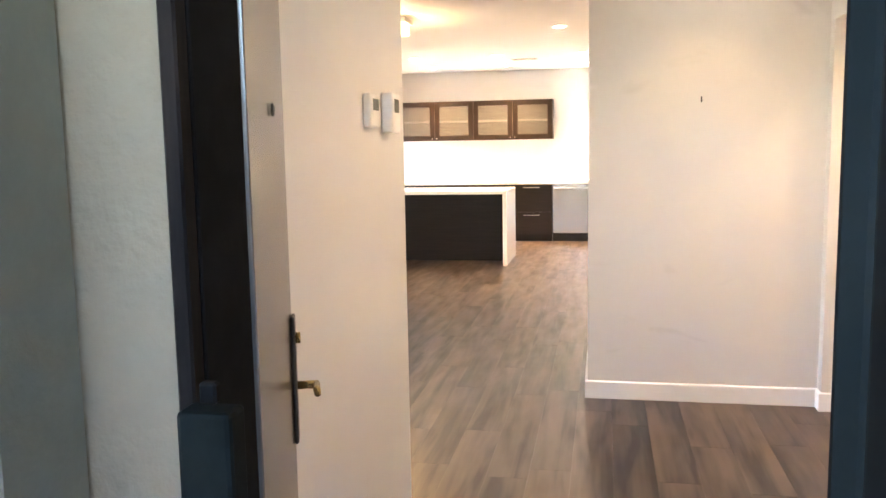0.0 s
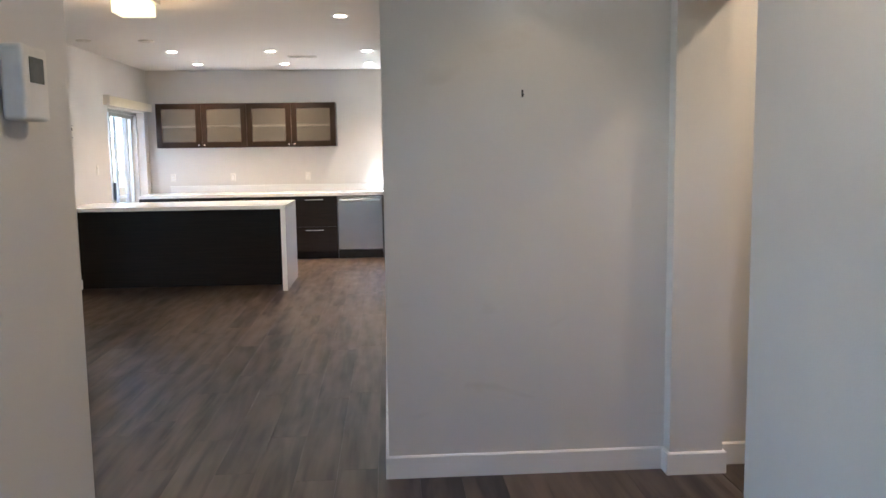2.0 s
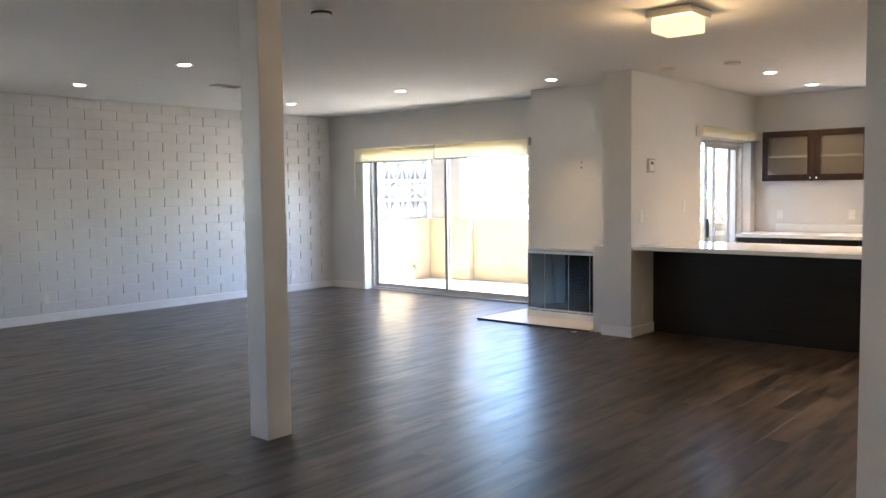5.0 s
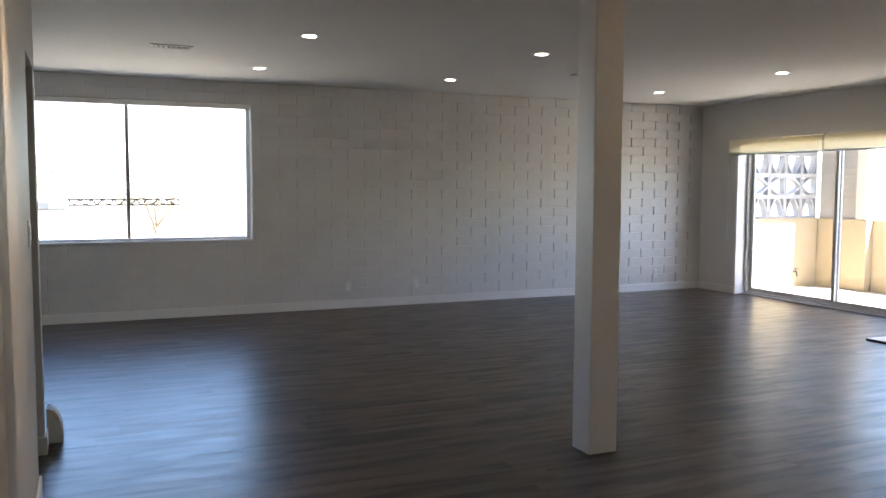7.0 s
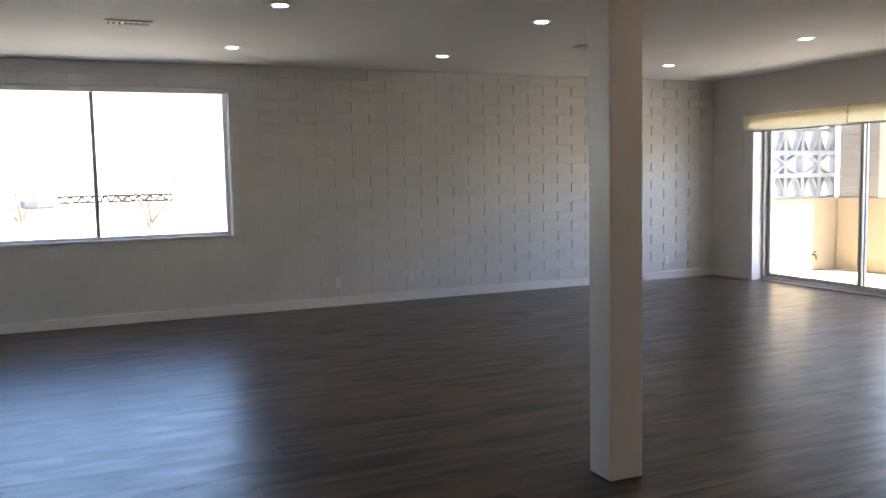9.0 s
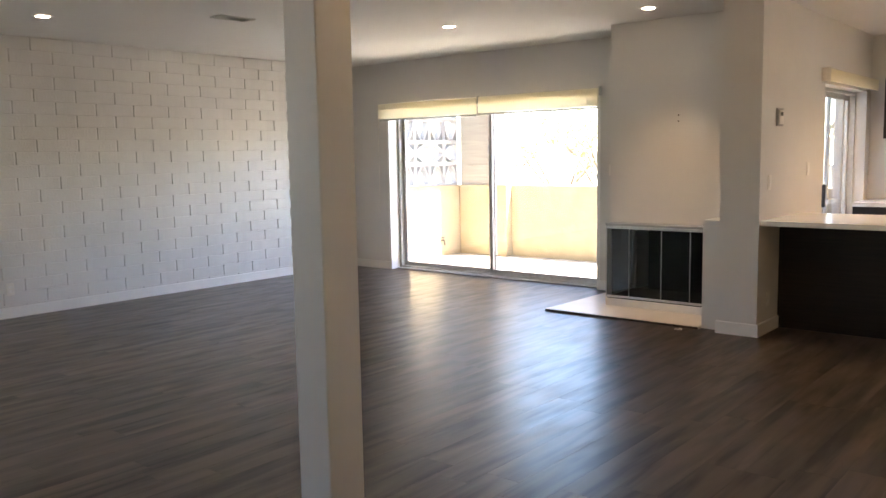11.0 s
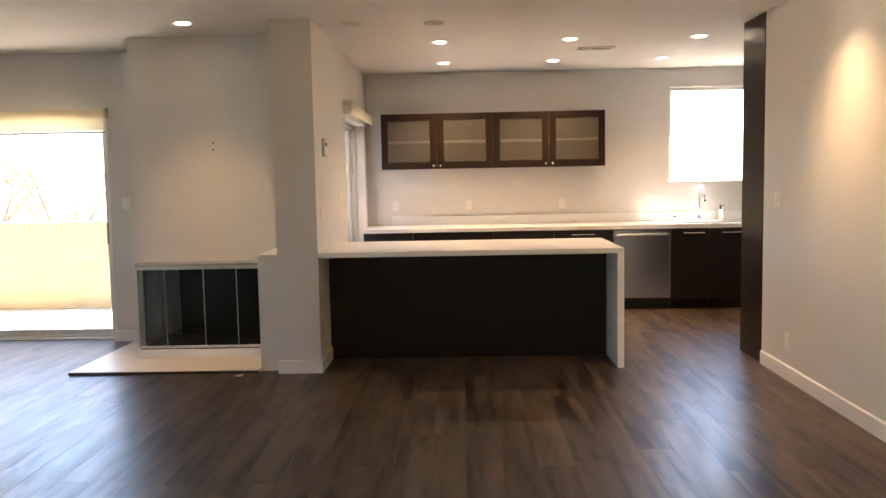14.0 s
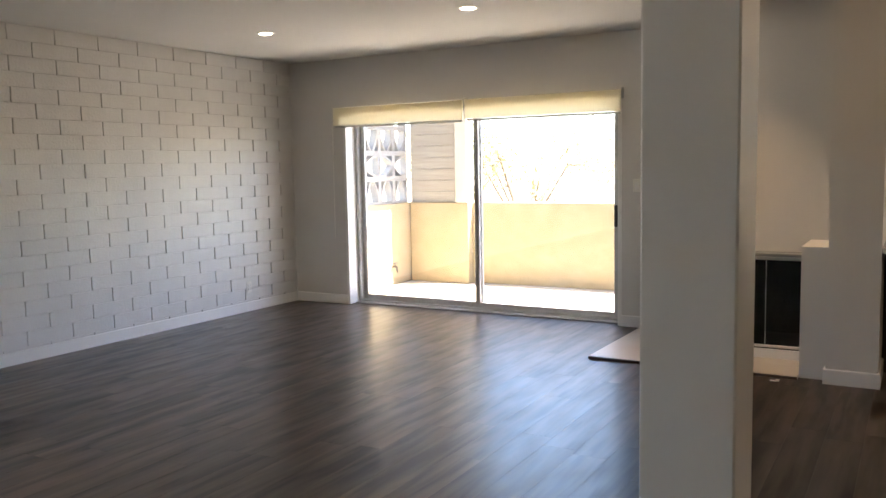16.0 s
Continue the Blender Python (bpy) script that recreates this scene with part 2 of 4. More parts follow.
def plank_material():
    """Vinyl planks: smoky brown with long dark streaks, a cloudy sheen, tone by plank."""
    m = mat("smoked_oak_plank", (0.07, 0.052, 0.04), 0.3, spec=0.34)
    b = m.node_tree.nodes["Principled BSDF"]
    info, geo = node(m, "ShaderNodeObjectInfo"), node(m, "ShaderNodeNewGeometry")
    add, frac, mul = node(m, "ShaderNodeMath"), node(m, "ShaderNodeMath"), node(m, "ShaderNodeMath")
    frac.operation, mul.operation = "FRACT", "MULTIPLY"
    mul.inputs[1].default_value = 37.0
    link(m, info.outputs["Random"], add.inputs[0])
    link(m, geo.outputs["Random Per Island"], add.inputs[1])
    link(m, add.outputs["Value"], frac.inputs[0])
    link(m, frac.outputs["Value"], mul.inputs[0])
    comb, shift = node(m, "ShaderNodeCombineXYZ"), node(m, "ShaderNodeVectorMath")
    shift.operation = "ADD"
    link(m, mul.outputs["Value"], comb.inputs["Z"])
    link(m, coords(m), shift.inputs[0])
    link(m, comb.outputs["Vector"], shift.inputs[1])

    def streaks(across, along, detail, distort):
        mp = node(m, "ShaderNodeMapping")
        mp.inputs["Scale"].default_value = (across, along, 1)
        link(m, shift.outputs["Vector"], mp.inputs["Vector"])
        n = node(m, "ShaderNodeTexNoise", Scale=1.0, Detail=detail, Roughness=0.55, Distortion=distort)
        link(m, mp.outputs["Vector"], n.inputs["Vector"])
        return n.outputs["Fac"]

    broad, fine = streaks(11, 1.1, 2.0, 0.35), streaks(70, 3.0, 3.0, 0.0)
    mixed = node(m, "ShaderNodeMix")
    mixed.inputs[0].default_value = 0.12
    link(m, broad, mixed.inputs[2])
    link(m, fine, mixed.inputs[3])
    r = node(m, "ShaderNodeValToRGB")
    r.color_ramp.elements[0].position, r.color_ramp.elements[1].position = 0.37, 0.63
    r.color_ramp.elements[0].color, r.color_ramp.elements[1].color = (0.016, 0.0113, 0.009, 1), (0.108, 0.080, 0.062, 1)
    e = r.color_ramp.elements.new(0.47)
    e.color = (0.060, 0.0435, 0.034, 1)
    link(m, mixed.outputs[0], r.inputs["Fac"])
    val, hsv = node(m, "ShaderNodeMapRange", To_Min=0.84, To_Max=1.16), node(m, "ShaderNodeHueSaturation")
    link(m, frac.outputs["Value"], val.inputs["Value"])
    link(m, val.outputs["Result"], hsv.inputs["Value"])
    link(m, r.outputs["Color"], hsv.inputs["Color"])
    link(m, hsv.outputs["Color"], b.inputs["Base Color"])
    cloud = node(m, "ShaderNodeTexNoise", Scale=5.0, Detail=3.0, Roughness=0.5)
    link(m, coords(m, (2.2, 0.6, 1)), cloud.inputs["Vector"])
    rr = node(m, "ShaderNodeMapRange", From_Min=0.3, From_Max=0.7, To_Min=0.28, To_Max=0.38)
    link(m, cloud.outputs["Fac"], rr.inputs["Value"])
    link(m, rr.outputs["Result"], b.inputs["Roughness"])
    bp = node(m, "ShaderNodeBump", Strength=1.0, Distance=0.00022)
    link(m, cloud.outputs["Fac"], bp.inputs["Height"])
    link(m, bp.outputs["Normal"], b.inputs["Normal"])
    return m


PLANK = plank_material()


def scuffed_paint():
    """Wall paint with a few faint dark rub marks."""
    m, r, n = mottled(mat("scuffed_paint", (0.66, 0.64, 0.61), 0.5, spec=0.3), (0.64, 0.62, 0.59), (0.68, 0.665, 0.635), size=1.3, low=0.3, high=0.7, bump=0.12, bump_size=140)
    b = m.node_tree.nodes["Principled BSDF"]
    n2 = node(m, "ShaderNodeTexNoise", Scale=2.6, Detail=2.0, Distortion=0.6)
    link(m, coords(m, (1, 1, 2.4)), n2.inputs["Vector"])
    r2 = node(m, "ShaderNodeValToRGB")
    r2.color_ramp.elements[0].position, r2.color_ramp.elements[1].position = 0.66, 0.78
    r2.color_ramp.elements[0].color, r2.color_ramp.elements[1].color = (1, 1, 1, 1), (0.89, 0.885, 0.87, 1)
    link(m, n2.outputs["Fac"], r2.inputs["Fac"])
    mx = node(m, "ShaderNodeMix")
    mx.data_type, mx.blend_type = "RGBA", "MULTIPLY"
    mx.inputs[0].default_value = 1.0
    link(m, r.outputs["Color"], mx.inputs[6])
    link(m, r2.outputs["Color"], mx.inputs[7])
    link(m, mx.outputs[2], b.inputs["Base Color"])
    return m


SCUFFED = scuffed_paint()


# ---- building helpers ----
def box(bm, x0, x1, y0, y1, z0, z1, bevel=0.0, seg=1):
    """A cuboid between these limits, its edges eased by bevel."""
    r = bmesh.ops.create_cube(bm, size=1.0)
    bmesh.ops.transform(bm, matrix=Matrix.Translation(((x0 + x1) / 2, (y0 + y1) / 2, (z0 + z1) / 2)) @ Matrix.Diagonal((abs(x1 - x0), abs(y1 - y0), abs(z1 - z0), 1)), verts=r["verts"])
    if bevel:
        edges = list({e for v in r["verts"] for e in v.link_edges})
        bmesh.ops.bevel(bm, geom=edges, offset=bevel, segments=seg, affect="EDGES", profile=0.5)
    return bm


def B(*limits, bevel=0.0, seg=1):
    return box(bmesh.new(), *limits, bevel=bevel, seg=seg)


def rod(bm, a, b, r0, r1=None, n=16):
    """A round bar from a to b."""
    a, b = Vector(a), Vector(b)
    d = b - a
    m = Matrix.Translation((a + b) / 2) @ d.to_track_quat("Z", "Y").to_matrix().to_4x4()
    bmesh.ops.create_cone(bm, cap_ends=True, segments=n, radius1=r0, radius2=r0 if r1 is None else r1, depth=d.length, matrix=m)
    return bm


def turned(bm, profile, centre, n=24, m=None):
    """A body of revolution about z: profile is (radius, z) pairs."""
    rings = []
    for r, z in profile:
        ring = []
        for i in range(n):
            a = 2 * math.pi * i / n
            p = Vector((r * math.cos(a), r * math.sin(a), z))
            ring.append(bm.verts.new((m @ p if m else p) + Vector(centre)))
        rings.append(ring)
    for r0, r1 in zip(rings, rings[1:]):
        for i in range(n):
            bm.faces.new((r0[i], r0[(i + 1) % n], r1[(i + 1) % n], r1[i]))
    bm.faces.new(rings[0][::-1]), bm.faces.new(rings[-1])
    return bm


def part(name, bm, material, parent=None, label="", smooth=False):
    """Link a bmesh as one mesh object, under a thing or part if given."""
    me = bpy.data.meshes.new(name)
    bmesh.ops.recalc_face_normals(bm, faces=bm.faces)
    bm.to_mesh(me)
    bm.free()
    if smooth:
        for p in me.polygons:
            p.use_smooth = True
    me.materials.append(material)
    ob = new(name, me)
    if parent:
        ob.parent = parent
        ob.matrix_parent_inverse = parent.matrix_basis.inverted()
    if label:
        ob["label"] = label
    return ob


def thing(name, at, label, category, group="", kind=""):
    ob = new(name)
    ob.empty_display_size = 0.1
    ob.matrix_basis = Matrix.Translation(at)
    return tagged(ob, label, category, group, kind)


def structure(name, bm, material, label, category):
    return tagged(part(name, bm, material), label, category, kind="structure")


def wall(name, axis, at, thick, a0, a1, openings, material, label, z0=0.0, z1=2.603):
    """A straight wall whose seen face lies at `at`, thick beyond it (signed), from a0 to a1, with openings (a, b, low, high)."""
    bm = bmesh.new()
    cuts = sorted({a0, a1, *[o[0] for o in openings], *[o[1] for o in openings]})
    cuts = [c for c in cuts if a0 <= c <= a1]
    for c0, c1 in zip(cuts, cuts[1:]):
        zs = [(z0, z1)]
        for a, b, lo, hi in openings:
            if a <= c0 + 1e-6 and b >= c1 - 1e-6:
                zs = [(z0, lo), (hi, z1)]
        for lo, hi in zs:
            if hi - lo > 1e-4:
                p, q = sorted((at, at + thick))
                if axis == "x":
                    box(bm, p, q, c0, c1, lo, hi)
                else:
                    box(bm, c0, c1, p, q, lo, hi)
    bmesh.ops.remove_doubles(bm, verts=bm.verts, dist=1e-5)
    return structure(name, bm, material, label, "wall")


H = 2.603       # ceiling height

# ---- structure ----
structure("ceiling", box(box(bmesh.new(), -6.10, 6.60, -9.24, 1.60, H, H + 0.2), -0.31, 5.40, 1.60, 3.50, H, H + 0.2), CEIL, "smooth white painted ceiling with recessed lights", "ceiling")
FLOOR = structure("floor", box(box(bmesh.new(), -6.04, 6.60, -8.95, 1.60, -0.2, -0.008), -0.31, 5.40, 1.60, 3.50, -0.2, -0.008), SOOT, "dark smoky brown vinyl plank floor", "floor")

# painted block wall with the wide window
BX = -5.82
WIN = (-7.62, -5.06, 0.83, 2.36)
wall("wall_west", "x", BX - 0.012, -0.22, -8.70, 1.60, [WIN], BLOCK, "white painted concrete block wall with a wide window")
# living room's garden wall with the sliding door
SL = (-5.131, -2.099, 0.0, 2.10)
wall("wall_north", "y", 1.345, 0.255, BX - 0.01, -0.305, [SL], PAINT, "white painted wall round the sliding glass door")
# wall between living room and kitchen, ending in a broad pier
KS = (1.64, 3.16, 0.0, 2.02)
wall("wall_divider", "x", 0.0, -0.305, 0.0, 3.33, [KS], PAINT, "white painted dividing wall ending in a square pier")
# kitchen
KW = (3.40, 4.55, 1.34, 2.39)
wall("wall_kitchen", "y", 3.33, 0.16, -0.305, 5.36, [KW], PAINT, "white painted kitchen wall with a square window")
wall("wall_kitchen_side", "x", 5.20, 0.16, 0.13, 3.33, [], PAINT, "white painted kitchen side wall")
# block of rooms behind the hall
wall("wall_east", "x", 3.31, 0.14, -5.03, 0.13, [], PAINT, "long white painted wall lit by a ceiling light")
wall("wall_kitchen_south", "y", 0.13, -0.12, 3.45, 5.36, [], PAINT, "white painted wall behind the tall cabinet")
wall("wall_hall", "y", -5.15, 0.12, 3.31, 4.53, [], SCUFFED, "white painted hall wall with faint scuff marks and a nail")
# opening to the side passage
PASS = (-5.98, -5.23, 0.0, 2.03)
wall("wall_hall_right", "x", 4.53, 0.235, -8.82, -5.03, [PASS], PAINT, "white painted hall wall with an opening to a side passage")
wall("wall_passage_north", "y", -5.13, 0.10, 4.765, 6.40, [], PAINT, "white painted passage wall")
wall("wall_passage_south", "y", -6.10, -0.10, 4.765, 6.40, [], PAINT, "white painted passage wall")
wall("wall_passage_end", "x", 6.40, 0.12, -6.20, -5.03, [], PAINT, "white painted passage end wall")
# hall's left wall and the living room's south side
wall("wall_hall_left", "x", 2.70, -0.12, -8.82, -6.93, [], PAINT, "cream painted hall wall with two thermostats")
SD = (-1.24, -0.58, 0.0, 2.07)
wall("wall_south", "y", -7.06, -0.12, -1.40, 2.58, [SD], PAINT, "white painted wall with a doorway and switches")
wall("wall_alcove", "x", -1.40, 0.12, -8.60, -7.18, [], PAINT, "white painted alcove wall")
wall("wall_closet_back", "y", -8.20, -0.10, -1.28, 2.58, [], PAINT, "white painted back wall of a dark closet")
wall("wall_alcove_south", "y", -8.60, -0.12, BX, -1.28, [], PAINT, "white painted alcove wall")
# front wall with the entrance
ENT = (2.935, 3.83, 0.0, 2.08)
wall("wall_entrance", "y", -8.82, -0.13, 1.2, 6.0, [ENT], ENTRY, "taupe stucco wall round the front entrance")

# fireplace breast, its low hearth wall
structure("chimney_breast", B(-1.60, -0.307, 0.64, 1.343, 0.79, H - 0.001), PAINT, "white painted chimney breast", "wall")
bm = B(-0.475, -0.307, 0.095, 0.638, 0.0, 0.885)
structure("wall_pier", bm, PAINT, "low white painted pier beside the firebox", "wall")


def baseboard(name, pts, inset=0.014, height=0.10):
    """Skirting along a line of floor points, proud on the left of the walking direction."""
    bm = bmesh.new()
    prof = [(0, 0), (inset, 0), (inset, height - 0.006), (inset - 0.006, height), (0, height)]
    pts = [Vector(p) for p in pts]
    rows = []
    for i, p in enumerate(pts):
        d0 = (p - pts[i - 1]).normalized() if i else None
        d1 = (pts[i + 1] - p).normalized() if i + 1 < len(pts) else None
        n0 = Vector((-d0.y, d0.x)) if d0 else None
        n1 = Vector((-d1.y, d1.x)) if d1 else None
        n = n0 + n1 if n0 and n1 else (n0 or n1)
        if n0 and n1:
            n = n / max(0.2, (1 + n0.dot(n1)))
        rows.append([bm.verts.new((p.x + n.x * (o + 0.0005), p.y + n.y * (o + 0.0005), z + 0.0005)) for o, z in prof])
    for a, b in zip(rows, rows[1:]):
        for i in range(5):
            bm.faces.new((a[i], a[(i + 1) % 5], b[(i + 1) % 5], b[i]))
    bm.faces.new(rows[0]), bm.faces.new(rows[-1])
    return structure(name, bm, TRIM, "white painted baseboard", "baseboard")


baseboard("baseboard_west", [(BX, 1.345), (BX, -8.60)])
baseboard("baseboard_north", [(-5.132, 1.49), (-5.132, 1.345), (BX + 0.015, 1.345)])
baseboard("baseboard_slider", [(-1.60, 1.345), (-2.10, 1.345)])
baseboard("baseboard_pier", [(0.0, 0.478), (0.0, 0.0), (-0.305, 0.0), (-0.305, 0.08)])
baseboard("baseboard_east", [(4.515, -5.15), (3.31, -5.15), (3.31, 0.12)])
baseboard("baseboard_passage", [(6.4, -5.13), (4.765, -5.13), (4.765, -5.23), (4.53, -5.23), (4.53, -5.135)])
baseboard("baseboard_hall", [(4.765, -5.98), (4.53, -5.98), (4.53, -8.82)][::-1])
baseboard("baseboard_hall_left", [(2.70, -8.82), (2.70, -6.93), (2.58, -6.93), (2.58, -7.045)][::-1])
baseboard("baseboard_south", [(2.565, -7.06), (-0.58, -7.06)][::-1])
baseboard("baseboard_south_end", [(-1.24, -7.17), (-1.24, -7.06), (-1.40, -7.06), (-1.40, -8.60)][::-1])


# ---- sliding doors and windows ----
def pane(name, parent, *limits):
    ob = part(name, B(*limits), PANE, parent)
    ob.visible_shadow = False
    return ob


def ring(u0, u1, z0, z1, w, put):
    """Four bars round an opening; put(bm, u0, u1, z0, z1) lays one bar."""
    bm = bmesh.new()
    for l in ((u0, u0 + w, z0, z1), (u1 - w, u1, z0, z1), (u0 + w, u1 - w, z0, z0 + w), (u0 + w, u1 - w, z1 - w, z1)):
        put(bm, *l)
    return bm


def along_x(y0, y1, bevel=0.003):
    return lambda bm, u0, u1, z0, z1: box(bm, u0, u1, y0, y1, z0, z1, bevel)


def along_y(x0, x1, bevel=0.003):
    return lambda bm, u0, u1, z0, z1: box(bm, x0, x1, u0, u1, z0, z1, bevel)


# living room slider: two glass leaves in an aluminium frame
slider = thing("sliding_door", (-3.6, 1.53, 0), "wide aluminium sliding glass door, closed, onto a balcony", "sliding door", kind="")
part("frame", ring(-5.095, -2.135, 0.0, 2.095, 0.035, along_x(1.50, 1.595)), PALEALU, slider)
fix = part("fixed_leaf", ring(-5.06, -3.60, 0.036, 2.06, 0.05, along_x(1.555, 1.585)), PALEALU, slider)
pane("pane", fix, -5.01, -3.65, 1.566, 1.572, 0.086, 2.01)
mov = part("moving_leaf", ring(-3.66, -2.17, 0.036, 2.06, 0.05, along_x(1.51, 1.545)), PALEALU, slider)
pane("pane", mov, -3.61, -2.22, 1.525, 1.531, 0.086, 2.01)
part("handle", B(-2.21, -2.18, 1.475, 1.51, 0.88, 1.08, bevel=0.006), BLACK, mov, "black pull handle")
part("track", B(-5.095, -2.135, 1.441, 1.499, 0.001, 0.014, bevel=0.003), PALEALU, slider)
structure("trim_slider", box(box(bmesh.new(), -5.13, -5.097, 1.343, 1.598, 0.0, 2.10), -2.133, -2.10, 1.343, 1.598, 0.0, 2.10), TRIM, "white painted door jambs", "trim")


def roller_blind(name, label, x0, x1, y, z0, z1):
    """A rolled-up blind behind a fabric pelmet, across x."""
    b = thing(name, ((x0 + x1) / 2, y, z1), label, "roller blind", "roller blinds")
    bm = bmesh.new()
    box(bm, x0, x1, y - 0.075, y - 0.062, z0 + 0.01, z1, 0.003)
    box(bm, x0, x1, y - 0.061, y - 0.002, z1 - 0.012, z1, 0.003)
    part("pelmet", bm, BLIND, b)
    part("roller", rod(bmesh.new(), (x0 + 0.01, y - 0.032, z1 - 0.05), (x1 - 0.01, y - 0.032, z1 - 0.05), 0.027), BLIND, b, smooth=True)
    part("bottom_bar", B(x0 + 0.01, x1 - 0.01, y - 0.052, y - 0.036, z0 - 0.012, z0 + 0.009, bevel=0.004), ALU, b)
    part("bracket", B(x1, x1 + 0.006, y - 0.06, y - 0.002, z1 - 0.075, z1 + 0.02, bevel=0.002), ALU, b)
    return b


roller_blind("roller_blind", "cream roller blind rolled up over the sliding door", -5.20, -3.65, 1.343, 1.895, 2.09)
roller_blind("roller_blind", "cream roller blind rolled up over the sliding door", -3.625, -2.085, 1.343, 1.90, 2.095)
cord = thing("blind_cord", (-5.25, 1.40, 2.0), "thin white bead chain of a blind", "blind cord")
bm = rod(bmesh.new(), (-5.245, 1.31, 2.0), (-5.25, 1.315, 0.72), 0.003, n=6)
rod(bm, (-5.235, 1.31, 2.0), (-5.25, 1.315, 0.72), 0.003, n=6)
part("chain", bm, PLASTIC, cord)

# kitchen slider in the dividing wall
kslider = thing("kitchen_sliding_door", (-0.15, 2.4, 0), "narrow aluminium sliding glass door, partly open, to the balcony", "sliding door")
part("frame", ring(1.645, 3.155, 0.0, 2.015, 0.035, along_y(-0.20, -0.10)), PALEALU, kslider)
kf = part("fixed_leaf", ring(2.38, 3.12, 0.036, 1.98, 0.05, along_y(-0.185, -0.155)), PALEALU, kslider)
pane("pane", kf, -0.172, -0.167, 2.43, 3.07, 0.086, 1.93)
km = part("moving_leaf", ring(2.05, 2.79, 0.036, 1.98, 0.05, along_y(-0.145, -0.115)), PALEALU, kslider)
pane("pane", km, -0.132, -0.127, 2.10, 2.74, 0.086, 1.93)
part("handle", B(-0.115, -0.085, 2.06, 2.09, 0.88, 1.10, bevel=0.006), BLACK, km, "black pull handle")
kb = thing("roller_blind", (0.04, 2.4, 2.14), "cream roller blind rolled up over the kitchen door", "roller blind", "roller blinds")
bm = bmesh.new()
box(bm, 0.063, 0.076, 1.52, 3.30, 2.03, 2.14, 0.003)
box(bm, 0.003, 0.062, 1.52, 3.30, 2.128, 2.14, 0.003)
part("pelmet", bm, BLIND, kb)
part("roller", rod(bmesh.new(), (0.034, 1.53, 2.09), (0.034, 3.29, 2.09), 0.026), BLIND, kb, smooth=True)
part("bracket", B(0.003, 0.08, 1.505, 1.518, 2.03, 2.15, bevel=0.003), PLASTIC, kb)

# wide window in the block wall
win = tagged(new("window_1"), "wide white-framed sliding window with two panes", "window", kind="structure")
win.matrix_basis = Matrix.Translation((BX - 0.1, -6.36, 0.84))
part("window_frame", ring(-7.61, -5.07, 0.84, 2.35, 0.04, along_y(BX - 0.16, BX - 0.07)), TRIM, win)
part("mullion", B(BX - 0.15, BX - 0.09, -6.385, -6.345, 0.88, 2.31, bevel=0.004), ALU, win)
part("window_sill", B(BX - 0.07, BX + 0.012, -7.61, -5.07, 0.832, 0.852, bevel=0.004), TRIM, win)
part("head_rail", B(BX - 0.068, BX - 0.004, -7.61, -5.07, 2.305, 2.355, bevel=0.004), TRIM, win)
pane("pane", win, BX - 0.122, BX - 0.117, -7.57, -6.385, 0.88, 2.31)
pane("pane", win, BX - 0.112, BX - 0.107, -6.345, -5.11, 0.88, 2.31)

# kitchen window
kwin = tagged(new("window_2"), "square white-framed kitchen window above the sink", "window", kind="structure")
kwin.matrix_basis = Matrix.Translation((4.0, 3.4, 1.34))
part("window_frame", ring(3.405, 4.545, 1.345, 2.385, 0.035, along_x(3.40, 3.47)), TRIM, kwin)
pane("pane", kwin, 3.44, 4.51, 3.43, 3.436, 1.38, 2.35)


# ---- kitchen ----
KY = 2.65       # front of the base units
CT = 0.90       # top of the worktops


def bar_handle(parent, x0, x1, z, y):
    bm = rod(bmesh.new(), (x0, y - 0.032, z), (x1, y - 0.032, z), 0.0045, n=10)
    for x in (x0 + 0.02, x1 - 0.02):
        rod(bm, (x, y - 0.032, z), (x, y, z), 0.005, n=8)
    part("handle", bm, STEEL, parent, "brushed steel bar handle", smooth=True)


def base_unit(x0, x1, drawers, label):
    u = thing("base_cabinet", ((x0 + x1) / 2, 3.0, 0), label, "kitchen cabinet", "base cabinets")
    part("body", B(x0 + 0.001, x1 - 0.001, KY + 0.022, 3.325, 0.10, CT - 0.042), ESPRESSO, u)
    part("toe_kick", B(x0 + 0.001, x1 - 0.001, KY + 0.06, KY + 0.075, 0.001, 0.0995), ESPRESSO, u)
    lo, hi = 0.105, CT - 0.045
    cut = [lo + (hi - lo) * f for f in ((0, 1.0) if drawers == 1 else (0, 0.45, 1.0) if drawers == 2 else (0, 0.4, 0.8, 1.0))]
    for z0, z1 in zip(cut, cut[1:]):
        d = part("drawer_front" if drawers != 1 else "door", B(x0 + 0.002, x1 - 0.002, KY, KY + 0.02, z0 + 0.0015, z1 - 0.0015, bevel=0.0015), ESPRESSO, u)
        if drawers:
            bar_handle(d, x0 + 0.12 if drawers == 1 else (x0 + x1) / 2 - 0.12, x1 - 0.06 if drawers == 1 else (x0 + x1) / 2 + 0.12, z1 - 0.045, KY)
    return u


base_unit(0.02, 0.55, 0, "dark espresso base cabinet with plain fronts under the white worktop")
base_unit(0.55, 1.40, 0, "dark espresso base cabinet with plain fronts under the white worktop")
base_unit(1.40, 2.03, 0, "dark espresso base cabinet with plain fronts under the white worktop")
base_unit(2.03, 2.64, 2, "dark espresso drawer unit beside the dishwasher")
base_unit(3.26, 3.66, 1, "dark espresso sink cabinet with a steel bar handle")
base_unit(3.66, 4.06, 1, "dark espresso sink cabinet with a steel bar handle")
base_unit(4.06, 5.19, 3, "dark espresso base cabinet with drawers beyond the sink")

